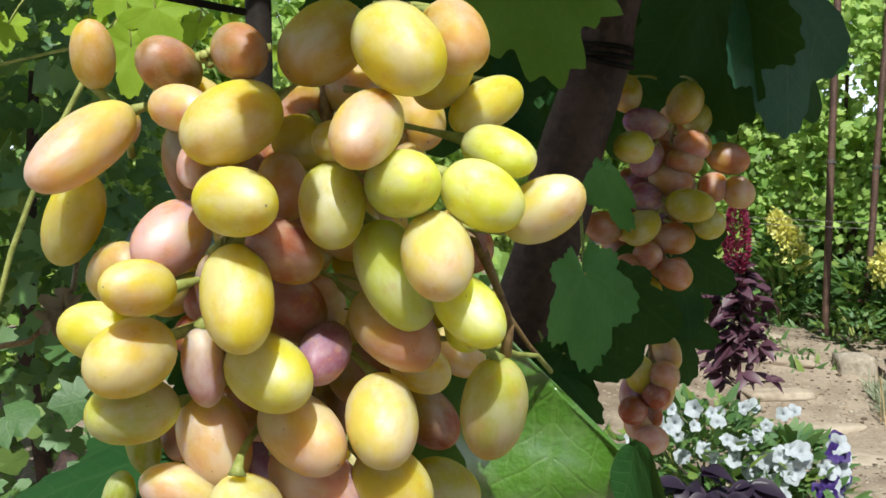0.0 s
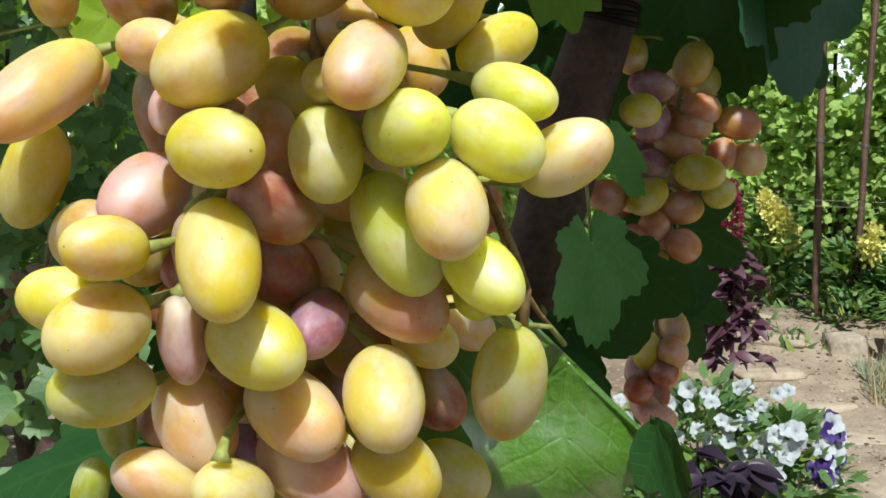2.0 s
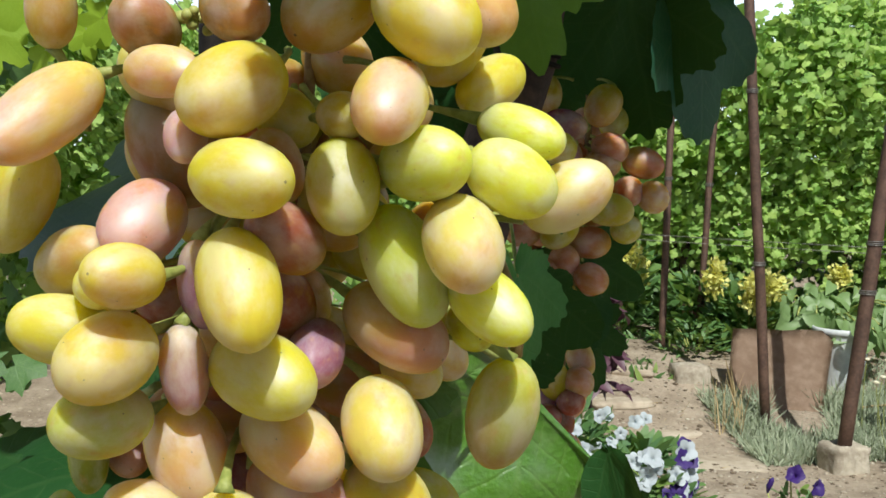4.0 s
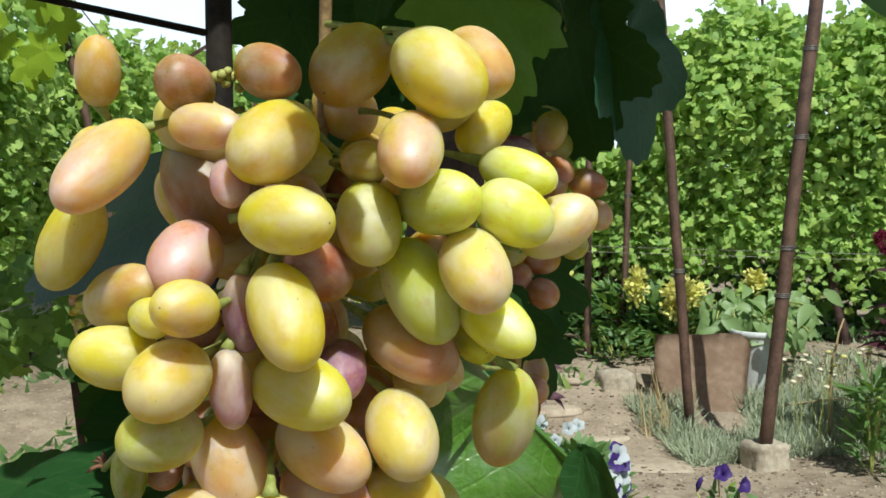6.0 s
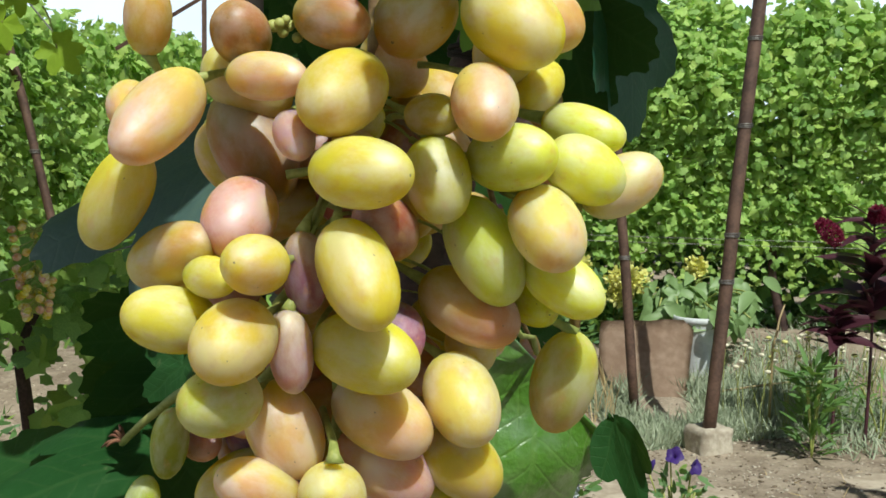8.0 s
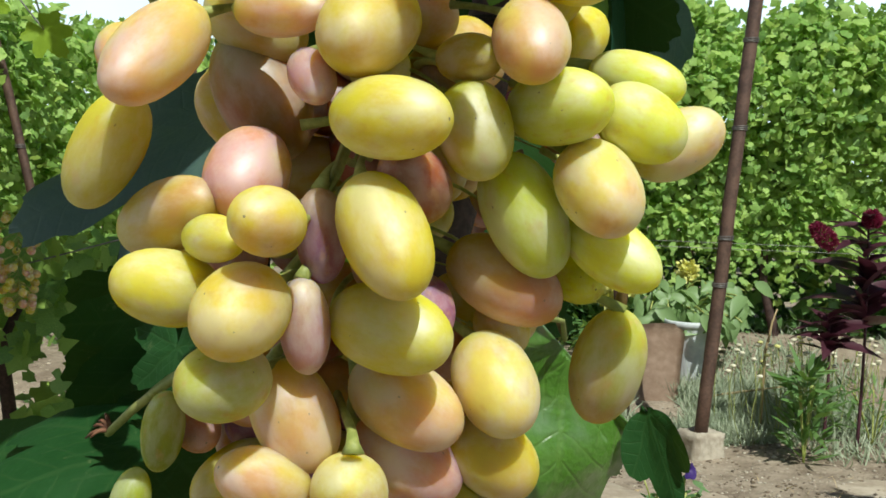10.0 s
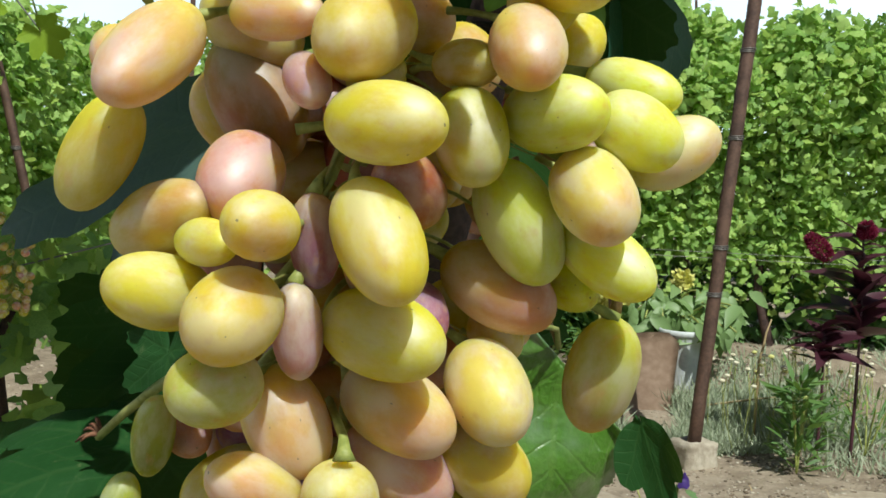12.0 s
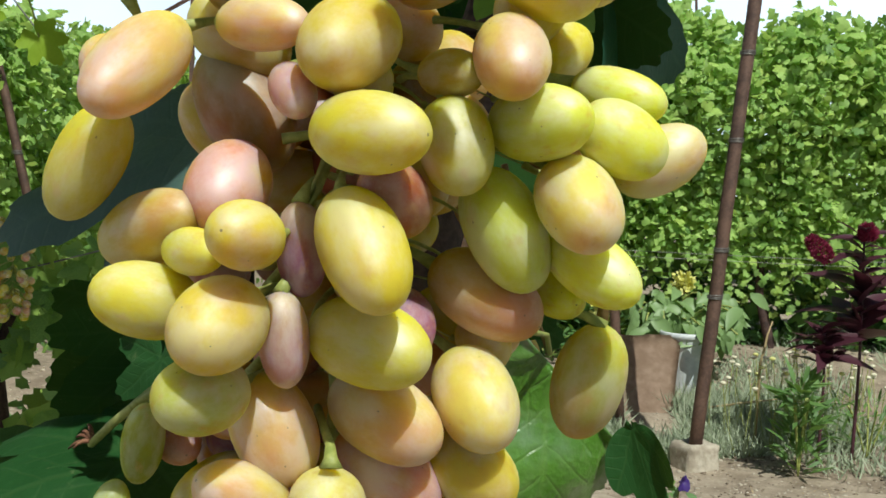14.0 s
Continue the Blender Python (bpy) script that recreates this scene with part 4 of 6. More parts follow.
berry(side_bunch, "olive", (0.1439, 0.8040, 1.0571), (-0.77, -0.64, -0.00), 36.2, 24.7)
berry(side_bunch, "plum", (0.1591, 0.8391, 1.0760), (-0.97, -0.16, 0.19), 36.4, 23.9)
berry(side_bunch, "amber", (0.1454, 0.8478, 1.0996), (-0.10, -0.73, -0.67), 36.0, 25.2)
berry(side_bunch, "rosy", (0.1932, 0.8499, 1.0468), (-0.81, -0.58, 0.00), 36.1, 23.8)
berry(side_bunch, "rosy", (0.1822, 0.8496, 1.0318), (0.96, -0.12, -0.24), 36.0, 24.9)
berry(side_bunch, "plum", (0.1629, 0.8498, 1.0173), (-0.78, -0.62, 0.03), 36.0, 24.9)
berry(side_bunch, "olive", (0.1577, 0.8418, 0.9940), (-0.72, -0.45, -0.53), 36.2, 26.4)
berry(side_bunch, "rosy", (0.1866, 0.8537, 0.9842), (-0.93, -0.37, 0.03), 36.1, 25.8)
berry(side_bunch, "olive", (0.2132, 0.8469, 0.9958), (-0.57, -0.82, -0.05), 36.0, 24.0)
berry(side_bunch, "olive", (0.1640, 0.8500, 0.9375), (-0.13, -0.61, -0.78), 36.0, 26.4)
berry(side_bunch, "rosy", (0.1862, 0.8463, 0.9560), (-0.68, -0.65, 0.34), 36.0, 24.6)
berry(side_bunch, "rosy", (0.1491, 0.8494, 0.9600), (-0.46, -0.88, 0.09), 36.0, 24.9)
berry(low_bunch, "red", (0.1997, 0.9266, 0.8997), (-0.66, -0.53, 0.53), 36.0, 23.9, False)
berry(low_bunch, "olive", (0.1613, 0.8548, 0.8728), (0.19, 0.43, -0.88), 36.0, 24.1, False)
berry(low_bunch, "rose", (0.1801, 0.8504, 0.8724), (-0.36, -0.85, 0.38), 36.0, 24.8, False)
berry(low_bunch, "red", (0.1741, 0.8526, 0.8569), (-0.18, -0.96, 0.22), 36.0, 23.8, False)
berry(low_bunch, "pink", (0.1709, 0.8534, 0.8188), (-0.70, -0.67, 0.24), 36.0, 24.3, False)
berry(low_bunch, "red", (0.1556, 0.8533, 0.8431), (-0.14, -0.96, 0.23), 36.0, 23.8, False)
berry(side_bunch, "rosy", (0.1283, 0.8458, 0.9938), (-0.76, -0.60, 0.26), 36.0, 25.5)
berry(side_bunch, "plum", (0.1614, 0.8451, 1.0489), (-0.43, -0.61, -0.66), 36.0, 25.6)
berry(side_bunch, "rosy", (0.1990, 0.8502, 1.0593), (-0.83, -0.55, 0.11), 36.0, 24.8)
berry(side_bunch, "rosy", (0.1652, 0.8515, 0.9708), (-0.18, -0.98, 0.09), 36.0, 24.4)

rng = random.Random(19)
for k in range(20):
    p = (0.185 + rng.uniform(-0.04, 0.045), 0.885 + rng.uniform(0, 0.03), rng.uniform(0.95, 1.09))
    berry(side_bunch, rng.choice(["rose", "rosy", "shade_brown", "red", "plum"]), p, (rng.uniform(-0.7, 0.7), -0.6, rng.uniform(-1, 0)), rng.uniform(32, 37), rng.uniform(24, 27), False)

for p, w in (((0.186, 0.868, 0.888), "rose"), ((0.166, 0.872, 0.868), "red"), ((0.158, 0.866, 0.856), "mauve"), ((0.172, 0.874, 0.838), "red"), ((0.163, 0.865, 0.826), "rose"), ((0.184, 0.880, 0.852), "pink")):
    berry(low_bunch, w, p, (rng.uniform(-0.6, 0.6), -0.5, -0.8), 33, 23, False)

# ---- the vine itself ----
vine = thing("grape_vine", (0.05, 0.85, 0.0), "old dark grapevine trunk with broad green leaves", "vine")
trunk = [(-0.06, 0.80, -0.03), (-0.03, 0.79, 0.3), (0.0, 0.79, 0.6), (0.042, 0.795, 0.86), (0.058, 0.80, 0.912), (0.077, 0.80, 0.977), (0.088, 0.80, 1.019), (0.099, 0.80, 1.062), (0.118, 0.80, 1.122), (0.129, 0.805, 1.166), (0.15, 0.83, 1.5)]
part("trunk", rod(trunk, [0.040, 0.037, 0.034, 0.030, 0.026, 0.027, 0.026, 0.024, 0.0215, 0.0195, 0.018], 16, 0.24), BARK, vine, "thick dark brown vine trunk")
coil = bmesh.new()
for j in range(3):
    ring = [Vector((0.118 + 0.0235 * math.cos(a), 0.80 + 0.0235 * math.sin(a), 1.121 + 0.0042 * j - 0.005 * math.cos(a) + 0.003 * math.sin(a + j))) for a in np.linspace(0, 6.28, 15)]
    tube(coil, ring, 0.002, 6)
part("wire_tie", coil, BLACK, vine, "dark wire wound round the trunk")
part("cane", rod(bend((0.145, 0.83, 1.42), (-0.10, 0.50, 1.36), (0, -0.05, 0.05), 10), 0.006, 8, 0.3), STEM_BROWN, vine, "brown fruiting cane")
part("cane", rod(bend((0.14, 0.83, 1.25), (0.42, 0.98, 1.30), (0, 0, 0.04), 10), 0.005, 8, 0.3), STEM_BROWN, vine, "brown fruiting cane")

# the leaves that stand out
def tented_leaf():
    """The big leaf beside the bunch: folded over along a ridge from its stalk, torn below the ridge."""
    apex, ridge = Vector((0.0530, 0.5120, 0.9455)), Vector((0.737, 0.0, -0.676))
    normal = Vector((0.04, -0.93, 0.37)).normalized()
    bm = leaf_mesh(0.105, 2, cup=-0.12, droop=0.30, wave=0.13, deep=0.35, teeth=30, rings=80, around=240, base=0.8, saw=0.04)
    bmesh.ops.transform(bm, matrix=facing(apex, (-0.10, 0.0, -1.0), normal), verts=bm.verts)
    torn = []
    for f in bm.faces:
        p = f.calc_center_median()
        rim = 0.0918 + 0.10 * (0.906 - p.z) + 0.0012 * noise.noise(p * 160) - 0.25 * max(0.0, 0.8865 - p.z)
        strip = 0.9092 - 1.0 * (p.x - 0.0893) + 0.004 * math.sin((p.x - 0.0893) * 160)
        if p.x > rim and p.z < strip or p.x > 0.0995:
            torn.append(f)
    bmesh.ops.delete(bm, geom=torn, context="FACES")
    rim = [v for v in bm.verts if v.is_boundary and v.co.x > 0.080 and (v.co - apex).length < 0.085]
    for _ in range(6):
        bmesh.ops.smooth_vert(bm, verts=rim, factor=0.5, use_axis_x=True, use_axis_y=True, use_axis_z=True)
    out = ridge.cross(normal)
    if out.z < 0:
        out = -out
    far = [f for f in bm.faces if (f.calc_center_median() - apex).dot(out) > 0.013]
    bmesh.ops.delete(bm, geom=far, context="FACES")
    for v in bm.verts:
        d = v.co - apex
        side = d.dot(out)
        if side > -0.004:
            s = min(1.0, (side + 0.004) / 0.006)
            hinge = apex + ridge * d.dot(ridge) - out * 0.004
            a = radians(102) * s
            r = side + 0.004
            v.co = hinge + out * r * math.cos(a) - normal * r * math.sin(a) + normal * normal.dot(d) * (1 - s)
    lobe = leaf_mesh(0.046, 33, cup=0.25, droop=0.05, deep=0.4, base=0.25, saw=0.02)
    bmesh.ops.scale(lobe, vec=(0.5, 1.0, 1.0), verts=lobe.verts)
    bmesh.ops.transform(lobe, matrix=facing((0.0940, 0.507, 0.909), (0.24, -0.22, -0.94), (-0.55, -0.60, -0.30)), verts=lobe.verts)
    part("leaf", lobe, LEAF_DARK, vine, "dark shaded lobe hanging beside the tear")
    part("leaf", bm, GLOSSY, vine, "broad glossy sunlit green leaf, folded and torn")
    part("leaf_stalk", rod([(0.012, 0.470, 1.03), (0.022, 0.474, 1.0), (0.031, 0.487, 0.976), (0.041, 0.498, 0.961), apex], [0.0014, 0.0014, 0.0013, 0.0012, 0.0013], 7, 0.2), STEM_BROWN, vine)
    part("leaf_stalk", rod([(0.022, 0.465, 0.968), (0.034, 0.485, 0.959), (0.045, 0.497, 0.956), apex], [0.0016, 0.0014, 0.0012, 0.0014], 7, 0.2), STEM, vine, "pale leaf stalk")


tented_leaf()
vine_leaf(vine, (0.096, 0.715, 0.970), (0.18, -0.03, -0.98), (0.60, -0.78, 0.20), 0.066, 5, LEAF_MID, "", (0.10, 0.79, 1.02), base=0.7, deep=0.45)
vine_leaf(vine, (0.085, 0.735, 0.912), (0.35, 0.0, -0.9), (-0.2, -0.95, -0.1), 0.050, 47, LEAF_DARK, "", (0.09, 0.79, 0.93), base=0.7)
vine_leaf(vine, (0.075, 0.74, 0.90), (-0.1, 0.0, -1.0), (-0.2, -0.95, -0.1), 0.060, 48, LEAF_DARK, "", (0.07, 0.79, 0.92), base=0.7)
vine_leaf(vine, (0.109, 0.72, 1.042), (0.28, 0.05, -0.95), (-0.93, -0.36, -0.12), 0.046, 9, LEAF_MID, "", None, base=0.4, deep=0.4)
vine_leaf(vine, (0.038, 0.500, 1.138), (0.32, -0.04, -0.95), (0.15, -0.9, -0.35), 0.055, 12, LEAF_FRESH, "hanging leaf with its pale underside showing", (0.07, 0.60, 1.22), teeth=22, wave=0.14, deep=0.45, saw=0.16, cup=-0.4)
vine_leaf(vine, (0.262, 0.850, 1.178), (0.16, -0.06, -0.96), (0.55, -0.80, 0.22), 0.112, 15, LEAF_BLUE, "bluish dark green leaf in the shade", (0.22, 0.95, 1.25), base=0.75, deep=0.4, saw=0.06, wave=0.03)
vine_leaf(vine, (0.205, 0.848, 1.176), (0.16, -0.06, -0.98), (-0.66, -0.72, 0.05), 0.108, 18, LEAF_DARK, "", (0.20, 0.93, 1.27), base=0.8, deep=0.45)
vine_leaf(vine, (-0.095, 0.60, 1.045), (-1.0, 0.12, -0.42), (-0.2, -0.55, 0.85), 0.110, 21, LEAF_SHEEN, "broad bluish dark leaf behind the grapes", (-0.04, 0.66, 1.08), cup=-0.2)
# darkened leaves fill the deep shade left of the bunch
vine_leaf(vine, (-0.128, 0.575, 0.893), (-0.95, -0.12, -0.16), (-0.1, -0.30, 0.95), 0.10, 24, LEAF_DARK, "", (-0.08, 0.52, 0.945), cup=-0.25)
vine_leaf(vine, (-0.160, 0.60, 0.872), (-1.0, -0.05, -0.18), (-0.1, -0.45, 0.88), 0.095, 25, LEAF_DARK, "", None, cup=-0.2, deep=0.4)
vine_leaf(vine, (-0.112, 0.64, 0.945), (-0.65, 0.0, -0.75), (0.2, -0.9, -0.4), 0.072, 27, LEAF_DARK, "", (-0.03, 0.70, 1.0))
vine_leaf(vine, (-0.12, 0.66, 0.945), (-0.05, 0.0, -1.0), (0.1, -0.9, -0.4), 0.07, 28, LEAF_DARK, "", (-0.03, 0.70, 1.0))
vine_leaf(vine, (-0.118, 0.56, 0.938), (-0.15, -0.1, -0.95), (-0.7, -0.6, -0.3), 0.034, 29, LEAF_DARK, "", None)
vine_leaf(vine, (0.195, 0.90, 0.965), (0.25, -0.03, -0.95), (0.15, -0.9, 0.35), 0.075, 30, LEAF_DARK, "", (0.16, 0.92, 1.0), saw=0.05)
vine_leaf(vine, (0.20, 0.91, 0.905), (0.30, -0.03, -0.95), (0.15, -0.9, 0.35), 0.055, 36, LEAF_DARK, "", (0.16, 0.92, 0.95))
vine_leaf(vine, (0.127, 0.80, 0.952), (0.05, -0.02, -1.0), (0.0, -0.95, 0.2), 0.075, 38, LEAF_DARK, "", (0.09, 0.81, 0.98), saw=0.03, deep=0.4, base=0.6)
vine_leaf(vine, (-0.03, 0.51, 0.935), (-0.2, -0.05, -0.95), (0.0, -0.9, 0.35), 0.07, 45, LEAF, "", (0.0, 0.50, 0.96))
part("shoot", rod(bend((-0.147, 0.552, 0.903), (-0.108, 0.49, 0.946), (0, 0, 0.003)), [0.0018, 0.0019, 0.002, 0.002, 0.0021, 0.0022, 0.0022, 0.0022, 0.0023], 7, 0.3), STEM, vine, "thin green side shoot")
torn = bmesh.new()
for k, (dx, dz) in enumerate(((-0.0084, -0.0024), (-0.0048, 0.0042), (-0.0072, 0.0012), (-0.0024, 0.0060), (-0.0108, -0.0054), (-0.0036, -0.0036))):
    tube(torn, bend((-0.146, 0.551, 0.904), (-0.146 + dx, 0.552 + 0.003 * k, 0.904 + dz), (0, 0, 0.002), 4), [0.0016, 0.0012, 0.0011, 0.0008, 0.0004], 5)
part("torn_end", torn, ROSE_WOOD, vine, "torn reddish end of the shoot")
part("stalk", rod(bend((-0.1357, 0.4195, 1.0775), (-0.127, 0.436, 1.050), (0.003, 0, 0), 6), [0.0026, 0.0016, 0.0013, 0.0013, 0.0014, 0.0015, 0.0016], 8, 0.2), STEM, bunch, "green stalk under the lone upright grape")

part("cane", rod([(-0.360, 0.810, 0.901), (-0.312, 0.791, 0.911), (-0.289, 0.793, 0.932), (-0.285, 0.814, 0.949), (-0.291, 0.847, 0.977)], [0.0024, 0.0024, 0.0028, 0.0022, 0.0020], 8, 0.3), STEM_BROWN, vine, "thin brown cane")
part("cane", rod([(-0.289, 0.793, 0.932), (-0.266, 0.783, 0.938), (-0.249, 0.793, 0.939)], [0.0022, 0.0018, 0.0016], 8, 0.3), STEM_BROWN, vine)
for k, (at, way) in enumerate((((-0.289, 0.793, 0.932), (-0.5, -0.3, -0.8)), ((-0.291, 0.793, 0.930), (0.3, -0.4, -0.8)), ((-0.286, 0.793, 0.934), (-0.3, -0.5, 0.4)))):
    vine_leaf(vine, at, way, (0.3 * k - 0.3, -0.8, 0.4), 0.016 + 0.003 * k, 500 + k, DEAD_LEAF, "curled withered leaf", None, rings=6, around=60, cup=0.9, droop=0.8, wave=0.5)

# shade canopy added out of view over the trunk, side bunches and main bunch
rng = random.Random(11)
for k in range(165):
    p = (rng.uniform(0.03, 0.55), rng.uniform(0.30, 0.95), rng.uniform(1.27, 1.52))
    vine_leaf(vine, p, (rng.uniform(-1, 1), rng.uniform(-1, 0.4), rng.uniform(-0.9, 0.1)), (rng.uniform(-0.5, 0.5), -0.55 + rng.uniform(-0.4, 0.4), 0.8), rng.uniform(0.07, 0.10), 60 + k, LEAF, "", None, rings=5, around=68)
# leaves behind the trunk, their shade already in the dark green
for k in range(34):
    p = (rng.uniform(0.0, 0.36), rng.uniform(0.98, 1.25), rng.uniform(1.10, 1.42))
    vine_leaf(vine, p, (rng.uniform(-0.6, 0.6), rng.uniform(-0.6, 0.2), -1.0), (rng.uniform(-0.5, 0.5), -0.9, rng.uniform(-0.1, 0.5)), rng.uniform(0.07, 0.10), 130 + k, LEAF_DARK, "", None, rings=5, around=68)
# unseen leaves that keep sun off what hangs behind the main bunch
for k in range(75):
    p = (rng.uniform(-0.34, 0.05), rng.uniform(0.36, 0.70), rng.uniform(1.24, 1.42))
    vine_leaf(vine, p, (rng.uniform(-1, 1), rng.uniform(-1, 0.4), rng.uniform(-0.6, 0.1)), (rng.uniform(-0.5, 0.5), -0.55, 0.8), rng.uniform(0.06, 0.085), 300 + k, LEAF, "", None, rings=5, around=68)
# same shade-darkened green behind the top of the bunch
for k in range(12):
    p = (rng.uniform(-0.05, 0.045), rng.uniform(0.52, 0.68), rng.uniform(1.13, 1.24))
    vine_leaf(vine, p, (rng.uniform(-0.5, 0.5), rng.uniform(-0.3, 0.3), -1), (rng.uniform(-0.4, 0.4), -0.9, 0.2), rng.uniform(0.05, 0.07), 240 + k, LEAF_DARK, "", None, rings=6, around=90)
# two unseen leaves, set to cast shade on the upper grapes
for p, n in (((-0.056, 0.285, 1.187), 1), ((-0.045, 0.33, 1.19), 2)):
    vine_leaf(vine, p, (rng.uniform(-1, 1), rng.uniform(-0.6, 0.6), -0.3), (0, -0.6, 0.8), 0.045, 170 + n, LEAF, "", None, rings=6, around=90)

# ---- metal frame behind the bunch ----
frame_post = thing("trellis_post", (-0.085, 0.60, 0.0), "dark painted metal post behind the grapes", "post")
part("post", rod([(-0.083, 0.523, -0.02), (-0.087, 0.518, 0.9), (-0.0925, 0.512, 1.9)], 0.0063, 12), BLACK, frame_post)
part("strut", rod([(-0.090, 0.515, 1.118), (-0.60, 0.61, 1.225)], 0.0019, 8), BLACK, frame_post, "thin dark straight rod")
arch = thing("garden_arch", (0.085, 3.156, 0.0), "thin brown angle-iron arch post with a diagonal brace", "arch")


def iron(p, q, wide):
    """A length of angle iron: two thin flanges."""
    p, q = Vector(p), Vector(q)
    d = (q - p).normalized()
    a = d.cross(Vector((0, 1, 0.1))).normalized()
    b = d.cross(a).normalized()
    bm = bmesh.new()
    t = wide * 0.14
    shape = [(0, 0), (wide, 0), (wide, t), (t, t), (t, wide), (0, wide)]
    lo = [bm.verts.new(p + a * u + b * v) for u, v in shape]
    hi = [bm.verts.new(q + a * u + b * v) for u, v in shape]
    for i in range(6):
        bm.faces.new((lo[i], lo[(i + 1) % 6], hi[(i + 1) % 6], hi[i]))
    bm.faces.new(lo[::-1])
    bm.faces.new(hi)
    bmesh.ops.recalc_face_normals(bm, faces=bm.faces)
    return bm


part("post", iron((0.080, 3.156, -0.05), (0.090, 3.156, 2.4), 0.013), RUST, arch, smooth=False)
part("brace", iron((-0.16, 3.25, 1.385), (0.085, 3.165, 1.535), 0.011), RUST, arch, smooth=False)
part("brace", iron((-0.02, 3.25, 1.655), (0.085, 3.165, 1.570), 0.009), RUST, arch, smooth=False)

# ---- vines to the left: a low row near the camera, with a small bunch ----
def low_vine(label, x0, x1, y0, y1, z0, z1, count, seed, leaf=0.055, material=None):
    rng = np.random.default_rng(seed)
    n = count
    bush = thing("grape_vine", ((x0 + x1) / 2, (y0 + y1) / 2, 0.0), label, "vine")
    u = rng.uniform(0, 1, n)
    top = np.array([1 + 0.25 * noise.noise(Vector((a * 4, seed, 0))) for a in u])
    places = np.column_stack([x0 + (x1 - x0) * u, rng.uniform(y0, y1, n), z0 + (z1 - z0) * top * rng.beta(1.2, 1.0, n)])
    tops = np.column_stack([0.5 * rng.standard_normal(n), -0.7 + 0.5 * rng.standard_normal(n), 0.7 + 0.4 * rng.standard_normal(n)])
    tips = np.column_stack([rng.standard_normal(n), -0.3 + 0.6 * rng.standard_normal(n), -0.6 + 0.5 * rng.standard_normal(n)])
    blades_part("foliage", scatter(places, tips, tops, leaf * rng.uniform(0.6, 1.3, n), SIMPLE, 0.25, seed), material or FOLIAGE, bush, "lobed green vine leaves", "stuff")
    for k in range(2):
        x = x0 + (x1 - x0) * (0.3 + 0.4 * k)
        y = (y0 + y1) / 2
        part("trunk", rod([(x, y, -0.03), (x + 0.02, y + 0.02, 0.3), (x - 0.01, y, 0.6), (x + 0.03, y, z1 * 0.8)], [0.022, 0.02, 0.018, 0.012], 8, 0.3, k), BARK, bush, "dark vine trunk")
    return bush


# first and last of these get the deeper green to look shaded
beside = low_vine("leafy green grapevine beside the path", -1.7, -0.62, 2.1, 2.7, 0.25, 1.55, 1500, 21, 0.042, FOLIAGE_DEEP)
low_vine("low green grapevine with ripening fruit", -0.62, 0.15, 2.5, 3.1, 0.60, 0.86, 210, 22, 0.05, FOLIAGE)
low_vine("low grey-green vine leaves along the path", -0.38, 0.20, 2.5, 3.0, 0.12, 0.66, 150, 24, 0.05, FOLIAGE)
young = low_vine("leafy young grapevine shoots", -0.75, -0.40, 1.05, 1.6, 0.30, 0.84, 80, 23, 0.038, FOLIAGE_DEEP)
part_of = thing("grape_bunch", (-0.33, 2.44, 0.70), "small distant bunch of pale pink grapes", "grapes", "grape bunches")
SPINES[part_of] = Vector((-0.33, 2.44, 0.92)), Vector((-0.33, 2.44, 0.68))
rng = random.Random(3)
for k in range(60):
    z = rng.uniform(0.72, 0.93)
    w = 0.045 * ((z - 0.66) / 0.24) ** 0.5
    a = rng.uniform(0, 6.28)
    berry(part_of, rng.choice(["peach", "cream", "amber", "cream", "pink", "lemon"]), (-0.33 + w * math.cos(a), 2.44 + w * math.sin(a), z), (math.cos(a), math.sin(a), -0.4), 19, 17)
for k, (p, sz) in enumerate((((-0.37, 1.39, 1.24), 0.06), ((-0.40, 1.38, 1.19), 0.065), ((-0.36, 1.42, 1.27), 0.05), ((-0.42, 1.40, 1.27), 0.06))):
    vine_leaf(young, p, (0.2 * (k - 1), -0.2, -1), (0.3, -0.9, 0.5), sz, 190 + k, YOUNG_LEAF, "bright yellow-green young leaf", (-0.42, 1.42, 1.32), rings=6, around=90)
lit = random.Random(91)
for k in range(18):
    p = Vector((lit.uniform(-0.62, -0.20), lit.uniform(1.33, 1.62), lit.uniform(1.18, 1.34)))
    vine_leaf(young, p, (lit.uniform(-0.8, 0.8), lit.uniform(-0.6, 0.3), -0.8), (lit.uniform(-0.6, 0.6), -0.6, 0.8), lit.uniform(0.03, 0.052), 400 + k, YOUNG_LEAF, "", p + Vector((lit.uniform(-0.05, 0.05), 0.03, 0.06)), rings=6, around=90)
part("cane", rod(bend((-0.62, 1.33, 0.0), (-0.35, 1.41, 1.33), (-0.12, 0, 0.1)), 0.004, 7), STEM, young)
# leaves added above the view to shade the vines on the left
rng = np.random.default_rng(77)
n = 1000
over = np.column_stack([rng.uniform(-1.6, -0.02, n), rng.uniform(1.25, 2.3, n), rng.uniform(1.60, 1.95, n)])
blades_part("foliage", scatter(over, loose(rng, n, -0.3), loose(rng, n, 1.2, 0.4), 0.07 * rng.uniform(0.6, 1.3, n), SIMPLE, 0.25, 77), FOLIAGE, beside, "unseen overhead vine leaves added for shade", "stuff")
part("twine", rod([(-1.4, 1.81, 1.06), (-0.40, 1.83, 1.285)], 0.0028, 6), STEM, beside, "pale yellow twine strung across the vine")


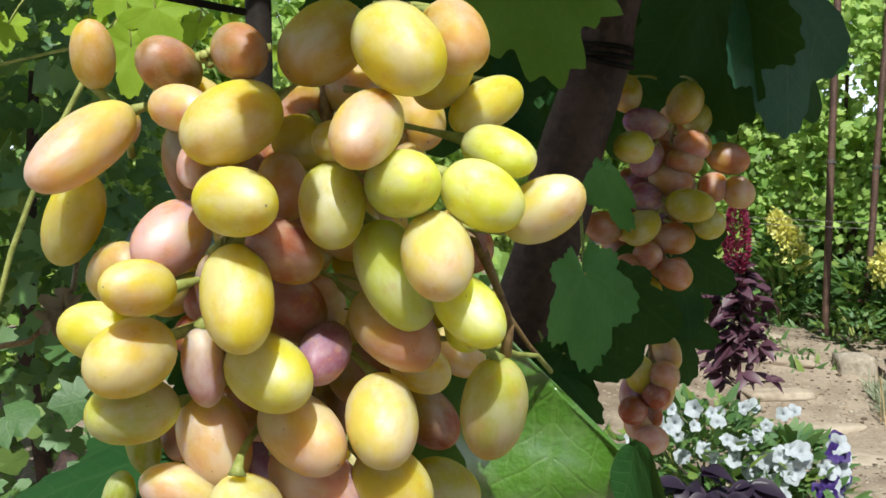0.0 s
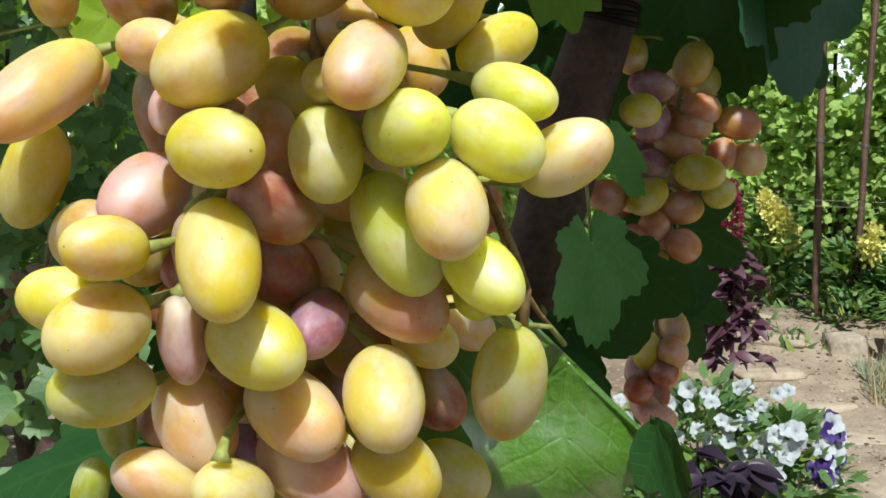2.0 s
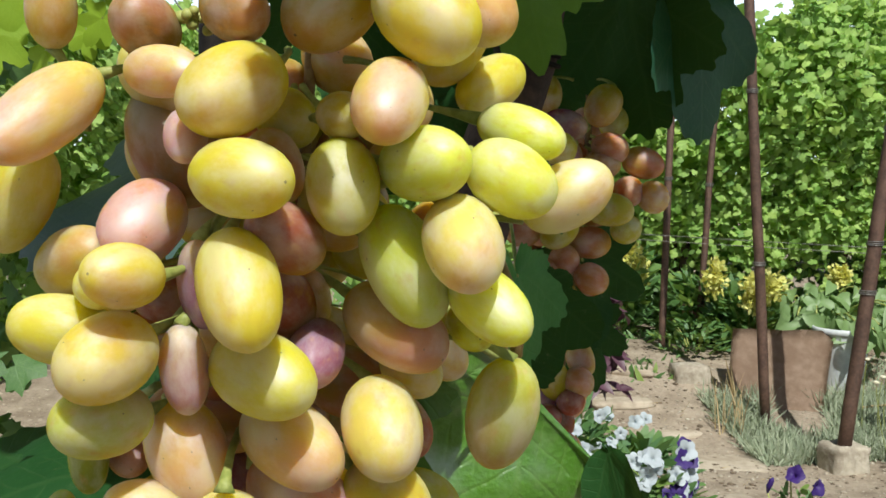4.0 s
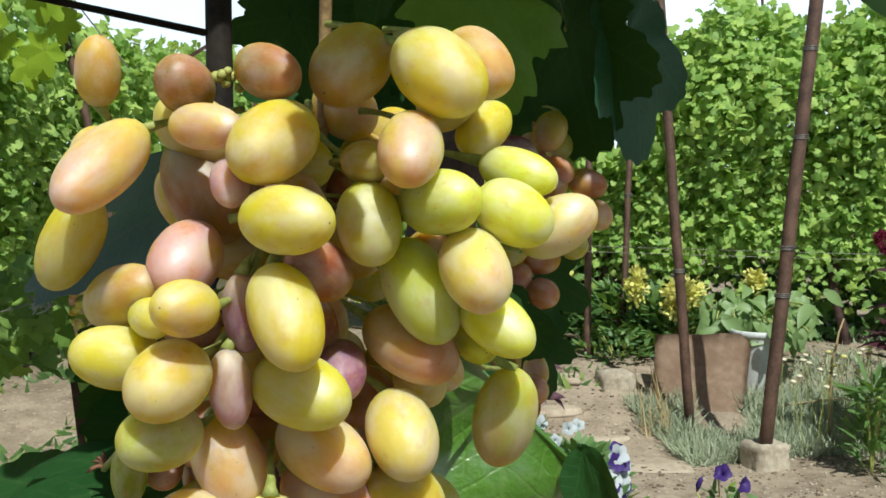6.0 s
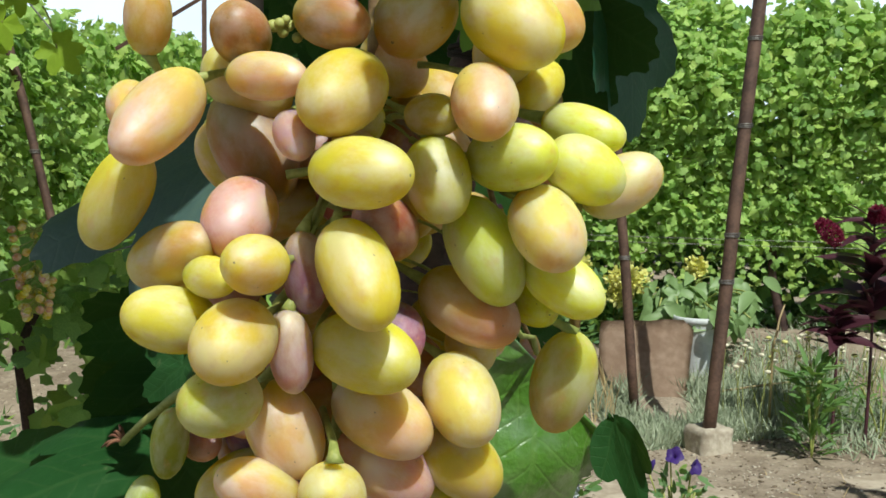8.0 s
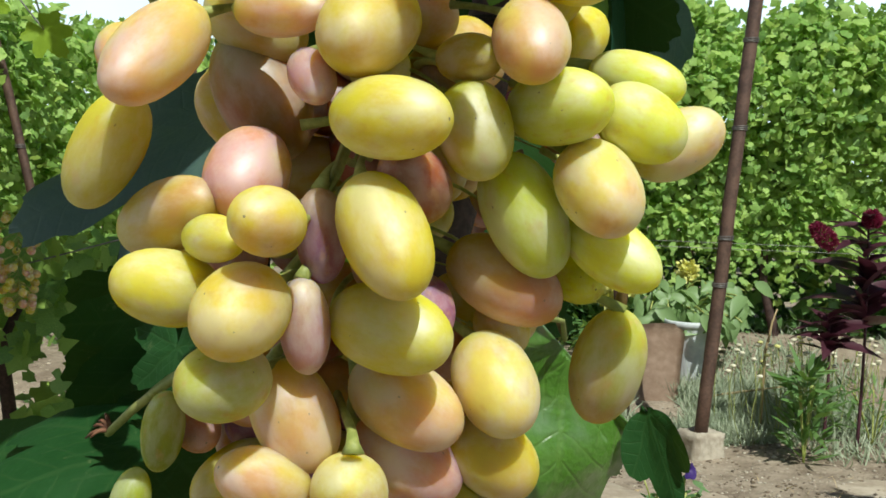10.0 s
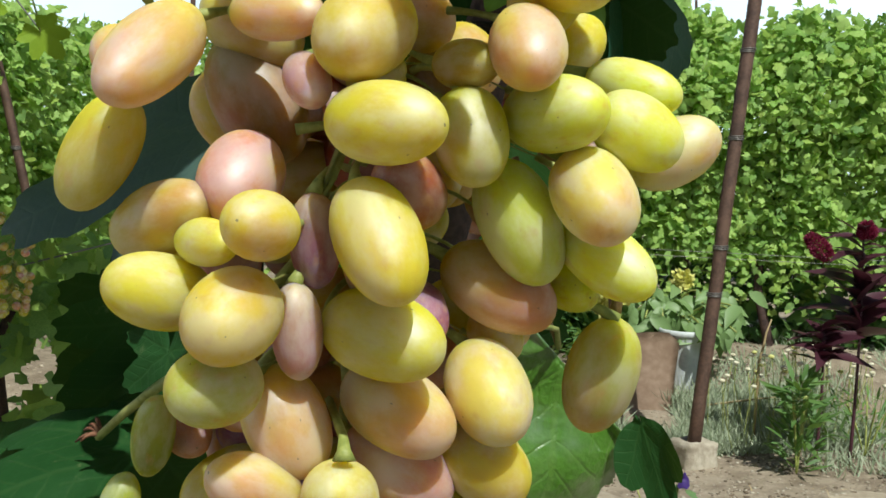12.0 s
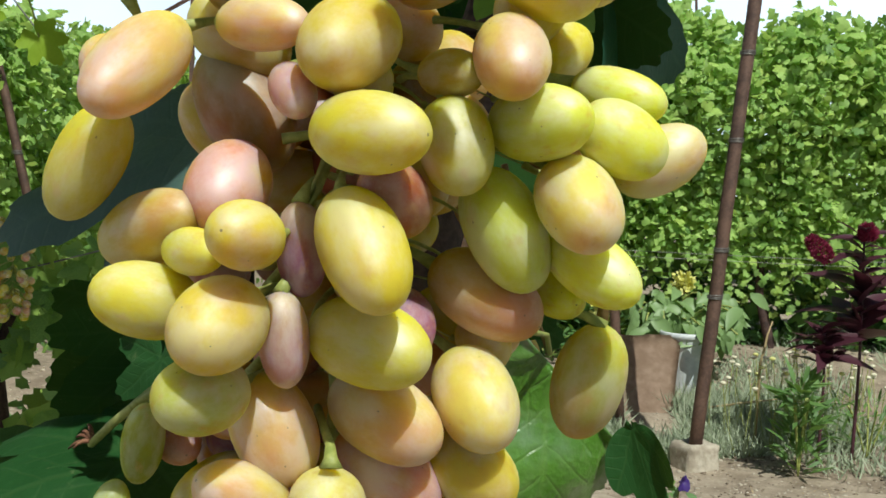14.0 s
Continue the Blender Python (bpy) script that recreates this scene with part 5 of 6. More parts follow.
# ---- flowers and plants ----
def leafy(name, label, category, centre, radius, height, count, seed, material, leaf, outline=OVAL, group="", up=0.7):
    """A small bushy plant: stems from one root and many leaves round them."""
    rng = np.random.default_rng(seed)
    c = np.array(centre, float)
    plant = thing(name, centre, label, category, group)
    a = rng.uniform(0, 2 * np.pi, count)
    h = rng.beta(1.6, 1.2, count)
    r = radius * np.sqrt(rng.uniform(0, 1, count)) * (0.45 + 0.75 * np.sin(np.pi * np.clip(h, 0.05, 0.95)))
    places = np.column_stack([c[0] + r * np.cos(a), c[1] + r * np.sin(a), c[2] + h * height])
    tips = np.column_stack([np.cos(a), np.sin(a), up * np.ones(count)]) + 0.5 * rng.standard_normal((count, 3))
    tops = np.column_stack([-0.3 * np.cos(a), -0.3 * np.sin(a) - 0.3, np.ones(count)]) + 0.4 * rng.standard_normal((count, 3))
    blades_part("foliage", scatter(places, tips, tops, leaf * rng.uniform(0.6, 1.3, count), outline, 0.25, seed), material, plant, "", "stuff")
    for k in range(5):
        b = rng.uniform(0, 6.28)
        part("stem", rod(bend(c - (0, 0, 0.02), c + (0.5 * radius * math.cos(b), 0.5 * radius * math.sin(b), height * 0.85), (0, 0, 0.02)), 0.0035, 6), STEM, plant)
    return plant


def bloom_mesh(material, lobes=5, seed=0):
    """A unit trumpet flower: five rounded, frilled lobes round a deep throat, facing +z."""
    bm = bmesh.new()
    n, rows = lobes * 6, []
    for s, z in ((0.10, -0.75), (0.16, -0.35), (0.30, -0.12), (0.65, 0.0), (1.0, 0.02)):
        row = []
        for k in range(n):
            t = 2 * math.pi * k / n
            r = s * (1 + (0.11 * math.cos(lobes * t) + 0.16 * noise.noise(Vector((2 * math.cos(t), 2 * math.sin(t), seed * 3.0))) if s > 0.5 else 0))
            row.append(bm.verts.new((r * math.cos(t), r * math.sin(t), z + 0.28 * s * s * math.sin(2 * t + seed) + 0.22 * s * s * noise.noise(Vector((3 * math.cos(t), 3 * math.sin(t), seed))))))
        rows.append(row)
    for a, b in zip(rows, rows[1:]):
        for k in range(n):
            bm.faces.new((a[k], a[(k + 1) % n], b[(k + 1) % n], b[k]))
    bm.faces.new(rows[0][::-1])
    return finish_mesh(bm, "bloom", material)


WHITE_BLOOMS = [bloom_mesh(WHITE, seed=s) for s in range(3)]
PURPLE_BLOOMS = [bloom_mesh(PURPLE, seed=s + 5) for s in range(3)]


def bloom(plant, meshes, place, way, size, k):
    ob = new("flower", meshes[k % len(meshes)])
    ob.parent = plant
    turn = Vector(way).normalized().to_track_quat("Z", "Y").to_matrix().to_4x4() @ Matrix.Rotation(k * 1.3, 4, "Z")
    ob.matrix_basis = Matrix.Translation(Vector(place) - home(plant)) @ turn @ Matrix.Diagonal((size, size, size * 0.9, 1))
    return ob


rng = random.Random(8)
white = leafy("petunia_plant", "bushy petunia covered in white trumpet flowers", "flowers", (0.66, 2.62, 0.0), 0.22, 0.43, 1100, 31, FOLIAGE_DEEP, 0.05, group="petunias")
for k in range(30):
    a, h = rng.uniform(-2.9, -0.2), rng.uniform(0.33, 0.46)
    bloom(white, WHITE_BLOOMS, (0.65 + 0.22 * math.cos(a) * rng.uniform(0.3, 1), 2.60 + 0.20 * math.sin(a) * rng.uniform(0.5, 1), h), (rng.uniform(-0.7, 0.5), -1, rng.uniform(0, 0.9)), rng.uniform(0.014, 0.022), k)
mixed = leafy("petunia_plant", "petunia with white and deep purple trumpet flowers", "flowers", (0.85, 2.58, 0.0), 0.15, 0.36, 600, 32, FOLIAGE_DEEP, 0.05, group="petunias")
for k in range(52):
    a, h = rng.uniform(-3.0, 0.2), rng.uniform(0.22, 0.37)
    x = 0.855 + 0.12 * math.cos(a)
    bloom(mixed, PURPLE_BLOOMS if x > 0.87 and k % 2 else WHITE_BLOOMS, (x, 2.56 + 0.12 * math.sin(a), h), (rng.uniform(-0.6, 0.6), -1, rng.uniform(0, 0.9)), rng.uniform(0.017, 0.027), k)
purple = leafy("petunia_plant", "thin petunia with two deep purple flowers", "flowers", (1.17, 2.34, 0.0), 0.08, 0.30, 110, 33, FOLIAGE_DEEP, 0.035, group="petunias")
for k, (p, w) in enumerate((((1.15, 2.33, 0.345), (-0.5, -0.6, 0.6)), ((1.205, 2.32, 0.318), (0.5, -1, 0.1)))):
    bloom(purple, PURPLE_BLOOMS, p, w, 0.022, k)
    part("stem", rod(bend((1.17, 2.34, 0.0), (p[0], p[1] + 0.02, p[2] - 0.01), (0.01, 0.02, 0.0)), 0.0022, 6), STEM, purple)
part("bud", rod([(1.088, 2.34, 0.30), (1.090, 2.337, 0.318), (1.094, 2.333, 0.332), (1.097, 2.331, 0.340)], [0.002, 0.007, 0.006, 0.001], 8, 0.2), PURPLE, purple, "closed dark purple bud")
part("stem", rod(bend((1.17, 2.34, 0.0), (1.088, 2.34, 0.302), (0.01, 0.0, 0.0)), 0.002, 6), STEM, purple)


def blade_mesh(name, material, wide=0.18):
    """A unit pointed leaf, arched and creased along its midrib."""
    bm = bmesh.new()
    rows = []
    for i in range(9):
        s = i / 8
        w = wide * math.sin(math.pi * min(1.0, 0.06 + s * 0.94) ** 0.8) + 0.004
        z = -0.35 * s * s
        rows.append([bm.verts.new((-w, s, z + 0.35 * w)), bm.verts.new((0, s, z)), bm.verts.new((w, s, z + 0.35 * w))])
    for a, b in zip(rows, rows[1:]):
        for k in range(2):
            bm.faces.new((a[k], a[k + 1], b[k + 1], b[k]))
    return finish_mesh(bm, name, material)




def plume(height, radius, seed):
    """A soft, bristly flower spike."""
    rng = np.random.default_rng(seed)
    n = 800
    h = rng.uniform(0, 1, n)
    a = rng.uniform(0, 2 * np.pi, n)
    r = radius * np.sin(np.pi * (0.12 + 0.86 * h)) ** 0.7
    p = np.column_stack([r * np.cos(a), r * np.sin(a), h * height])
    w = np.column_stack([np.cos(a), np.sin(a), 0.6 * np.ones(n)]) + 0.4 * rng.standard_normal((n, 3))
    return p, w, rng.standard_normal((n, 3))


BROAD_LEAF = blade_mesh("leaf", WINE, 0.17)
DUSK_LEAF = blade_mesh("leaf", DUSK, 0.27)
BASIL_LEAF = blade_mesh("leaf", BASIL, 0.30)


def amaranth(foot, height, label, plume_at, leaves, spread, seed, plume_size=(0.16, 0.022), low=0.35, lift=(-0.1, 0.55), mesh=None):
    """A wine-red amaranth: stem, leaves spreading in whorls, and its flower spike."""
    rng = random.Random(seed)
    foot = Vector(foot)
    plant = thing("amaranth_plant", foot, label, "plant", "amaranths")
    top = foot + Vector((0.01, 0.0, height))
    part("stem", rod(bend(foot - Vector((0, 0, 0.02)), top, (0.012, 0, 0)), [0.007, 0.007, 0.0065, 0.006, 0.006, 0.0055, 0.005, 0.005, 0.004], 8), WINE, plant)
    for k in range(leaves):
        h = low + (0.99 - low) * ((k + rng.uniform(0, 1)) / leaves)
        a = k * 2.4 + rng.uniform(-0.5, 0.5)
        size = spread * (1.15 - 0.55 * (h - low) / (0.99 - low)) * rng.uniform(0.6, 1.15)
        ob = new("leaf", mesh or BROAD_LEAF)
        ob.parent = plant
        ob.matrix_basis = facing(Vector((0.005, 0, h * height)), (math.cos(a), math.sin(a), rng.uniform(*lift)), (rng.uniform(-0.5, 0.5), rng.uniform(-0.7, 0.3), 1)) @ Matrix.Diagonal((size * rng.uniform(0.8, 1.2), size, size * rng.uniform(0.3, 1.3), 1))
    for k, (at, way) in enumerate(plume_at):
        p, w, t = plume(plume_size[0] * (1 if k == 0 else 0.55), plume_size[1], seed + k)
        m = np.array(Vector(way).normalized().to_track_quat("Z", "Y").to_matrix())
        blades_part("plume", scatter(p @ m.T + np.array(at), w @ m.T, t, np.full(len(p), 0.016), OVAL, 0.2, seed), PLUME, plant, "fuzzy crimson flower spike", "stuff")
    return plant


dusky = amaranth((0.792, 2.86, 0.0), 0.786, "dusky mauve-red amaranth with a crimson plume", [((0.794, 2.86, 0.734), (0, 0, 1))], 46, 0.096, 5, (0.19, 0.027), 0.66, (-0.5, 0.6), DUSK_LEAF)
rng = random.Random(15)
for k in range(44):
    a, h = k * 2.4, rng.uniform(0.438, 0.721)
    root = Vector((0.801, 2.86, h - 0.02))
    end = root + Vector((rng.uniform(0.02, 0.095) * math.cos(a), 0.065 * math.sin(a), rng.uniform(-0.01, 0.06)))
    part("side_stem", rod(bend(root, end, (0, 0, 0.004), 4), 0.0025, 5), DUSK, dusky)
    for j in range(4):
        size = rng.uniform(0.028, 0.064)
        ob = new("leaf", DUSK_LEAF)
        ob.parent = dusky
        ob.matrix_basis = facing(end - Vector(home(dusky)), (rng.uniform(-1, 1) + 0.5 * math.cos(a), rng.uniform(-1, 1), rng.uniform(-0.8, 0.7)), (rng.uniform(-0.6, 0.6), -0.5, 1)) @ Matrix.Diagonal((size, size, size, 1))
amaranth((2.58, 3.42, 0.0), 0.90, "dark wine-red amaranth with a magenta bud", [((2.40, 3.36, 0.79), (-0.75, 0.2, 0.75)), ((2.59, 3.40, 0.86), (0, 0, 1))], 42, 0.22, 6, (0.12, 0.026), 0.52, (0.15, 1.0))
amaranth((2.43, 3.43, 0.0), 0.54, "low dark wine-red amaranth shoot", [], 34, 0.165, 9, low=0.72, lift=(0.1, 0.8))
# dark-leaved plant in front of the petunias
basil = thing("basil_plant", (0.555, 2.06, 0.0), "dark purple broad-leaved plant before the petunias", "plant")
rng = random.Random(25)
for k in range(9):
    a = k * 2.4
    end = Vector((0.545 + 0.07 * math.cos(a), 2.06 + 0.05 * math.sin(a), rng.uniform(0.34, 0.42)))
    part("stem", rod(bend((0.555, 2.06, -0.01), end, (0.02 * math.cos(a), 0, 0.02)), 0.003, 6), BASIL, basil)
    for j in range(5):
        size = rng.uniform(0.045, 0.08)
        ob = new("leaf", BASIL_LEAF)
        ob.parent = basil
        ob.matrix_basis = facing(end - Vector(home(basil)), (rng.uniform(-1, 1), rng.uniform(-1, 0.5), rng.uniform(-0.4, 0.4)), (rng.uniform(-0.4, 0.4), -0.3, 1)) @ Matrix.Diagonal((size, size, size, 1))


def yellow_head(name, label, foot, heads, seed):
    """Tall plant topped by dense heads of tiny yellow florets."""
    rng = np.random.default_rng(seed)
    plant = leafy(name, label, "flowers", foot, 0.17, heads[0][0][2] - 0.03 - foot[2], 420, seed, FOLIAGE_DEEP, 0.085, group="yellow flower plants")
    for (x, y, z), r, tall in heads:
        n = int(520 * (r / 0.08))
        v = rng.standard_normal((n, 3))
        v /= np.linalg.norm(v, axis=1, keepdims=True)
        v *= rng.uniform(0.35, 1.0, (n, 1)) * (1 + 0.25 * rng.standard_normal((n, 1)))
        p = np.array((x, y, z)) + v * np.array((r, r, tall))
        blades_part("flower_head", scatter(p, v + 0.3 * rng.standard_normal((n, 3)), loose(rng, n), np.full(n, 0.022), PETAL, 0.2, seed), YELLOW, plant, "dense pale yellow flower head", "stuff")
    return plant


yellow_head("goldenrod_plant", "leafy plant with pale yellow flower spikes", (1.70, 5.30, 0.2), [((1.68, 5.2, 0.67), 0.045, 0.09), ((1.72, 5.2, 0.60), 0.05, 0.10), ((1.77, 5.22, 0.55), 0.045, 0.08), ((1.64, 5.22, 0.73), 0.03, 0.05)], 51)
yellow_head("goldenrod_plant", "yellow flowering plant behind the rusty sheet", (2.19, 4.85, 0.18), [((2.168, 4.65, 0.536), 0.085, 0.06), ((2.14, 4.66, 0.47), 0.045, 0.05)], 52)
yellow_head("goldenrod_plant", "yellow-green flower spikes in the vine row", (2.02, 5.05, 0.2), [((1.99, 4.78, 0.56), 0.04, 0.08), ((2.606, 4.75, 0.58), 0.04, 0.045)], 53)
PALE_LEAF = blade_mesh("leaf", PALE_GREEN, 0.23)
over_sheet = thing("garden_bush", (2.50, 4.80, 0.15), "broad-leaved pale green plant hanging over the rusty sheet", "bush")
rng = random.Random(55)
for k in range(26):
    end = Vector((rng.uniform(2.24, 2.76), rng.uniform(4.45, 4.70), rng.uniform(0.38, 0.54))) if k % 3 else Vector((rng.uniform(2.38, 2.62), rng.uniform(4.12, 4.3), rng.uniform(0.38, 0.5)))
    root = Vector((2.50, 4.80, 0.15))
    part("stem", rod(bend(root, end, (0, 0, 0.14)), 0.004, 6), STEM, over_sheet)
    for j in range(7):
        size = rng.uniform(0.09, 0.15)
        ob = new("leaf", PALE_LEAF)
        ob.parent = over_sheet
        at = Vector((rng.uniform(-0.06, 0.06), rng.uniform(-0.05, 0.03), rng.uniform(-0.05, 0.04))) + root.lerp(end, 1 - 0.06 * j) + Vector((0, 0, 0.14 * 4 * (0.06 * j) * (1 - 0.06 * j)))
        ob.matrix_basis = facing(at - Vector(home(over_sheet)), (rng.uniform(-1, 1), rng.uniform(-0.9, 0.2), rng.uniform(-1.6, 0.0)), (rng.uniform(-0.9, 0.9), -0.8, 0.6)) @ Matrix.Diagonal((size, size, size, 1))
leafy("garden_bush", "low green weeds round the stone", "weeds", (1.90, 4.80, 0.18), 0.17, 0.16, 300, 56, FOLIAGE_DEEP, 0.05)
leafy("garden_bush", "tall green weed with narrow leaves", "weeds", (2.30, 3.36, 0.0), 0.062, 0.34, 170, 57, NARROW_GREEN, 0.095, OVAL_THIN)
leafy("garden_bush", "green weeds under the red amaranth", "weeds", (2.72, 3.50, 0.0), 0.16, 0.24, 130, 58, NARROW_GREEN, 0.08, NARROW)
rose = leafy("rose_bush", "thin rose bush with faded pink flowers", "flowers", (1.97, 5.2, 0.2), 0.12, 0.2, 240, 59, FOLIAGE_DEEP, 0.05)
PINK_BLOOMS = [bloom_mesh(ROSE, seed=9)]
for k in range(6):
    bloom(rose, PINK_BLOOMS, (1.93 + 0.03 * k, 5.12, 0.30 + 0.035 * ((k * 7) % 4)), (0.2 * (k - 3), -1, 0.4), 0.028, k)


def daisies(label, x0, x1, y0, y1, height, count, seed):
    """Thin stalks with small faded flower heads."""
    rng = random.Random(seed)
    patch = thing("daisy_plant", ((x0 + x1) / 2, (y0 + y1) / 2, 0.0), label, "flowers")
    for k in range(count):
        x, y, h = rng.uniform(x0, x1), rng.uniform(y0, y1), height * rng.uniform(0.7, 1.1)
        lean = Vector((rng.uniform(-0.10, 0.10), rng.uniform(-0.06, 0.06), h))
        p = Vector((x, y, -0.01))
        part("stalk", rod(bend(p, p + lean, (rng.uniform(-0.02, 0.02), 0, 0)), 0.0016, 5), STEM, patch)
        bm = bmesh.new()
        bmesh.ops.create_icosphere(bm, subdivisions=2, radius=0.0125)
        for v in bm.verts:
            v.co = Vector((v.co.x, v.co.y, v.co.z * 0.6)) * (1 + 0.3 * noise.noise(v.co * 160 + Vector((k, 0, 0)))) + p + lean
        part("flower_head", bm, YELLOW if k % 5 == 0 else CREAM, patch, "yellow flower" if k % 5 == 0 else "dry pale seed head")
    return patch


daisies("faded daisies with dry pale heads on thin stalks", 2.22, 3.02, 3.62, 3.95, 0.37, 66, 61)


# ---- grass and straw ----
def blades(name, label, box, count, height, seed, material, wide=0.05, lean=0.35, patchy=0.0):
    rng = np.random.default_rng(seed)
    x, y = rng.uniform(box[0], box[1], count * 2), rng.uniform(box[2], box[3], count * 2)
    f = np.array([noise.noise(Vector((a * 2.2, b * 2.2, seed))) for a, b in zip(x, y)])
    keep = f > patchy
    x, y = x[keep][:count], y[keep][:count]
    n = len(x)
    z = np.array([ground_height(a, b) for a, b in zip(x, y)]) - 0.005
    tips = np.column_stack([lean * rng.standard_normal(n), lean * rng.standard_normal(n), np.ones(n)])
    tops = np.column_stack([rng.standard_normal(n), -1 + 0.5 * rng.standard_normal(n), 0.3 * np.ones(n)])
    outline = [(-wide, 0), (-wide * 0.8, 0.5), (0, 1), (wide * 0.8, 0.5), (wide, 0)]
    co, faces, uvs = scatter(np.column_stack([x, y, z]), tips, tops, height * rng.uniform(0.5, 1.2, n), outline, 0.3, seed)
    ob = new(name, blades_mesh(name, co, faces, uvs, material))
    return tagged(ob, label, "grass", kind="stuff")


blades("grass", "grey-green grass tufts before the rusty sheet", (1.72, 3.0, 3.62, 4.25), 9500, 0.095, 71, GRASS, 0.03, 0.6, -0.25)
blades("grass", "grey-green grass along the vine row", (2.4, 5.5, 3.2, 5.2), 5200, 0.10, 72, GRASS, 0.035, 0.6, 0.0)
blades("grass", "sparse green weeds at the path's edge", (1.0, 2.3, 4.4, 6.0), 600, 0.07, 73, FOLIAGE_DEEP, 0.16, 0.9, 0.18)
blades("grass", "sparse green weeds on the left ground", (-1.6, 0.6, 2.6, 7.5), 1500, 0.08, 74, FOLIAGE_DEEP, 0.16, 0.9, 0.1)
blades("straw", "dry straw stalks at the sheet's corner", (1.68, 1.78, 3.90, 4.04), 20, 0.25, 75, STRAW, 0.010, 0.12, -1)
blades("straw", "scattered dry straw on the soil", (1.0, 3.2, 2.6, 4.6), 260, 0.06, 76, STRAW, 0.03, 4.0, -0.1)
blades("straw", "dead dry leaves on the left ground", (-1.4, 0.2, 1.2, 3.6), 260, 0.07, 77, STRAW, 0.15, 3.0, -0.1)

def clods(label, box, count, seed, material):
    """Small stones and lumps of soil strewn over the ground."""
    rng = np.random.default_rng(seed)
    rough = bmesh.new()
    bmesh.ops.create_icosphere(rough, subdivisions=1, radius=1.0)
    base = np.array([v.co for v in rough.verts])
    tri = np.array([[v.index for v in f.verts] for f in rough.faces])
    rough.free()
    x, y = rng.uniform(box[0], box[1], count), rng.uniform(box[2], box[3], count)
    size = 0.003 + 0.009 * rng.beta(1.0, 3.5, count)
    z = np.array([ground_height(a, b) for a, b in zip(x, y)])
    co = base[None] * (1 + 0.22 * rng.standard_normal((count, len(base), 1))) * size[:, None, None] * np.array((1.2, 1.0, 0.6))
    co = co + np.column_stack([x, y, z + 0.25 * size])[:, None]
    faces = (tri[None] + np.arange(count)[:, None, None] * len(base)).reshape(-1, 3)
    co = co.reshape(-1, 3)
    tagged(new("pebbles", blades_mesh("pebbles", co, faces, np.zeros((len(co), 2)), material)), label, "stones", kind="stuff")


clods("small stones and clods on the bare soil", (0.9, 3.2, 2.3, 4.6), 2600, 83, STONE)
clods("dark lumps of soil on the bare ground", (0.9, 3.2, 2.3, 5.4), 2600, 84, DARK_SOIL)
clods("pebbles and clods on the sandy path", (-1.8, 0.4, 3.4, 7.6), 1600, 85, SLAB)

# ---- twigs and wire ----
solo("twig", rod([(2.375, 3.75, 0.0), (2.383, 3.747, 0.343), (2.40, 3.745, 0.41), (2.409, 3.745, 0.46), (2.43, 3.743, 0.516)], [0.006, 0.006, 0.005, 0.004, 0.003], 7, 0.3), STRAW, "pale dry curved twig standing in the weeds", "twig", at=(2.375, 3.75, 0.0))
solo("straw_stick", rod([(2.33, 4.06, 0.10), (2.52, 4.04, 0.12), (2.72, 4.03, 0.135)], [0.005, 0.005, 0.003], 6, 0.2), STRAW, "long dry straw stalk lying on the grass", "straw", at=(2.33, 4.06, 0.0))
tie_wire = thing("trellis_wire", (-0.436, 2.527, 0.0), "grey wire with a knot of pale string", "wire")
part("wire", rod(bend((-1.2, 2.70, 0.59), (0.10, 2.42, 0.94), (0, 0, -0.01)), 0.002, 5), WIRE, tie_wire)
knot = bmesh.new()
rng = random.Random(4)
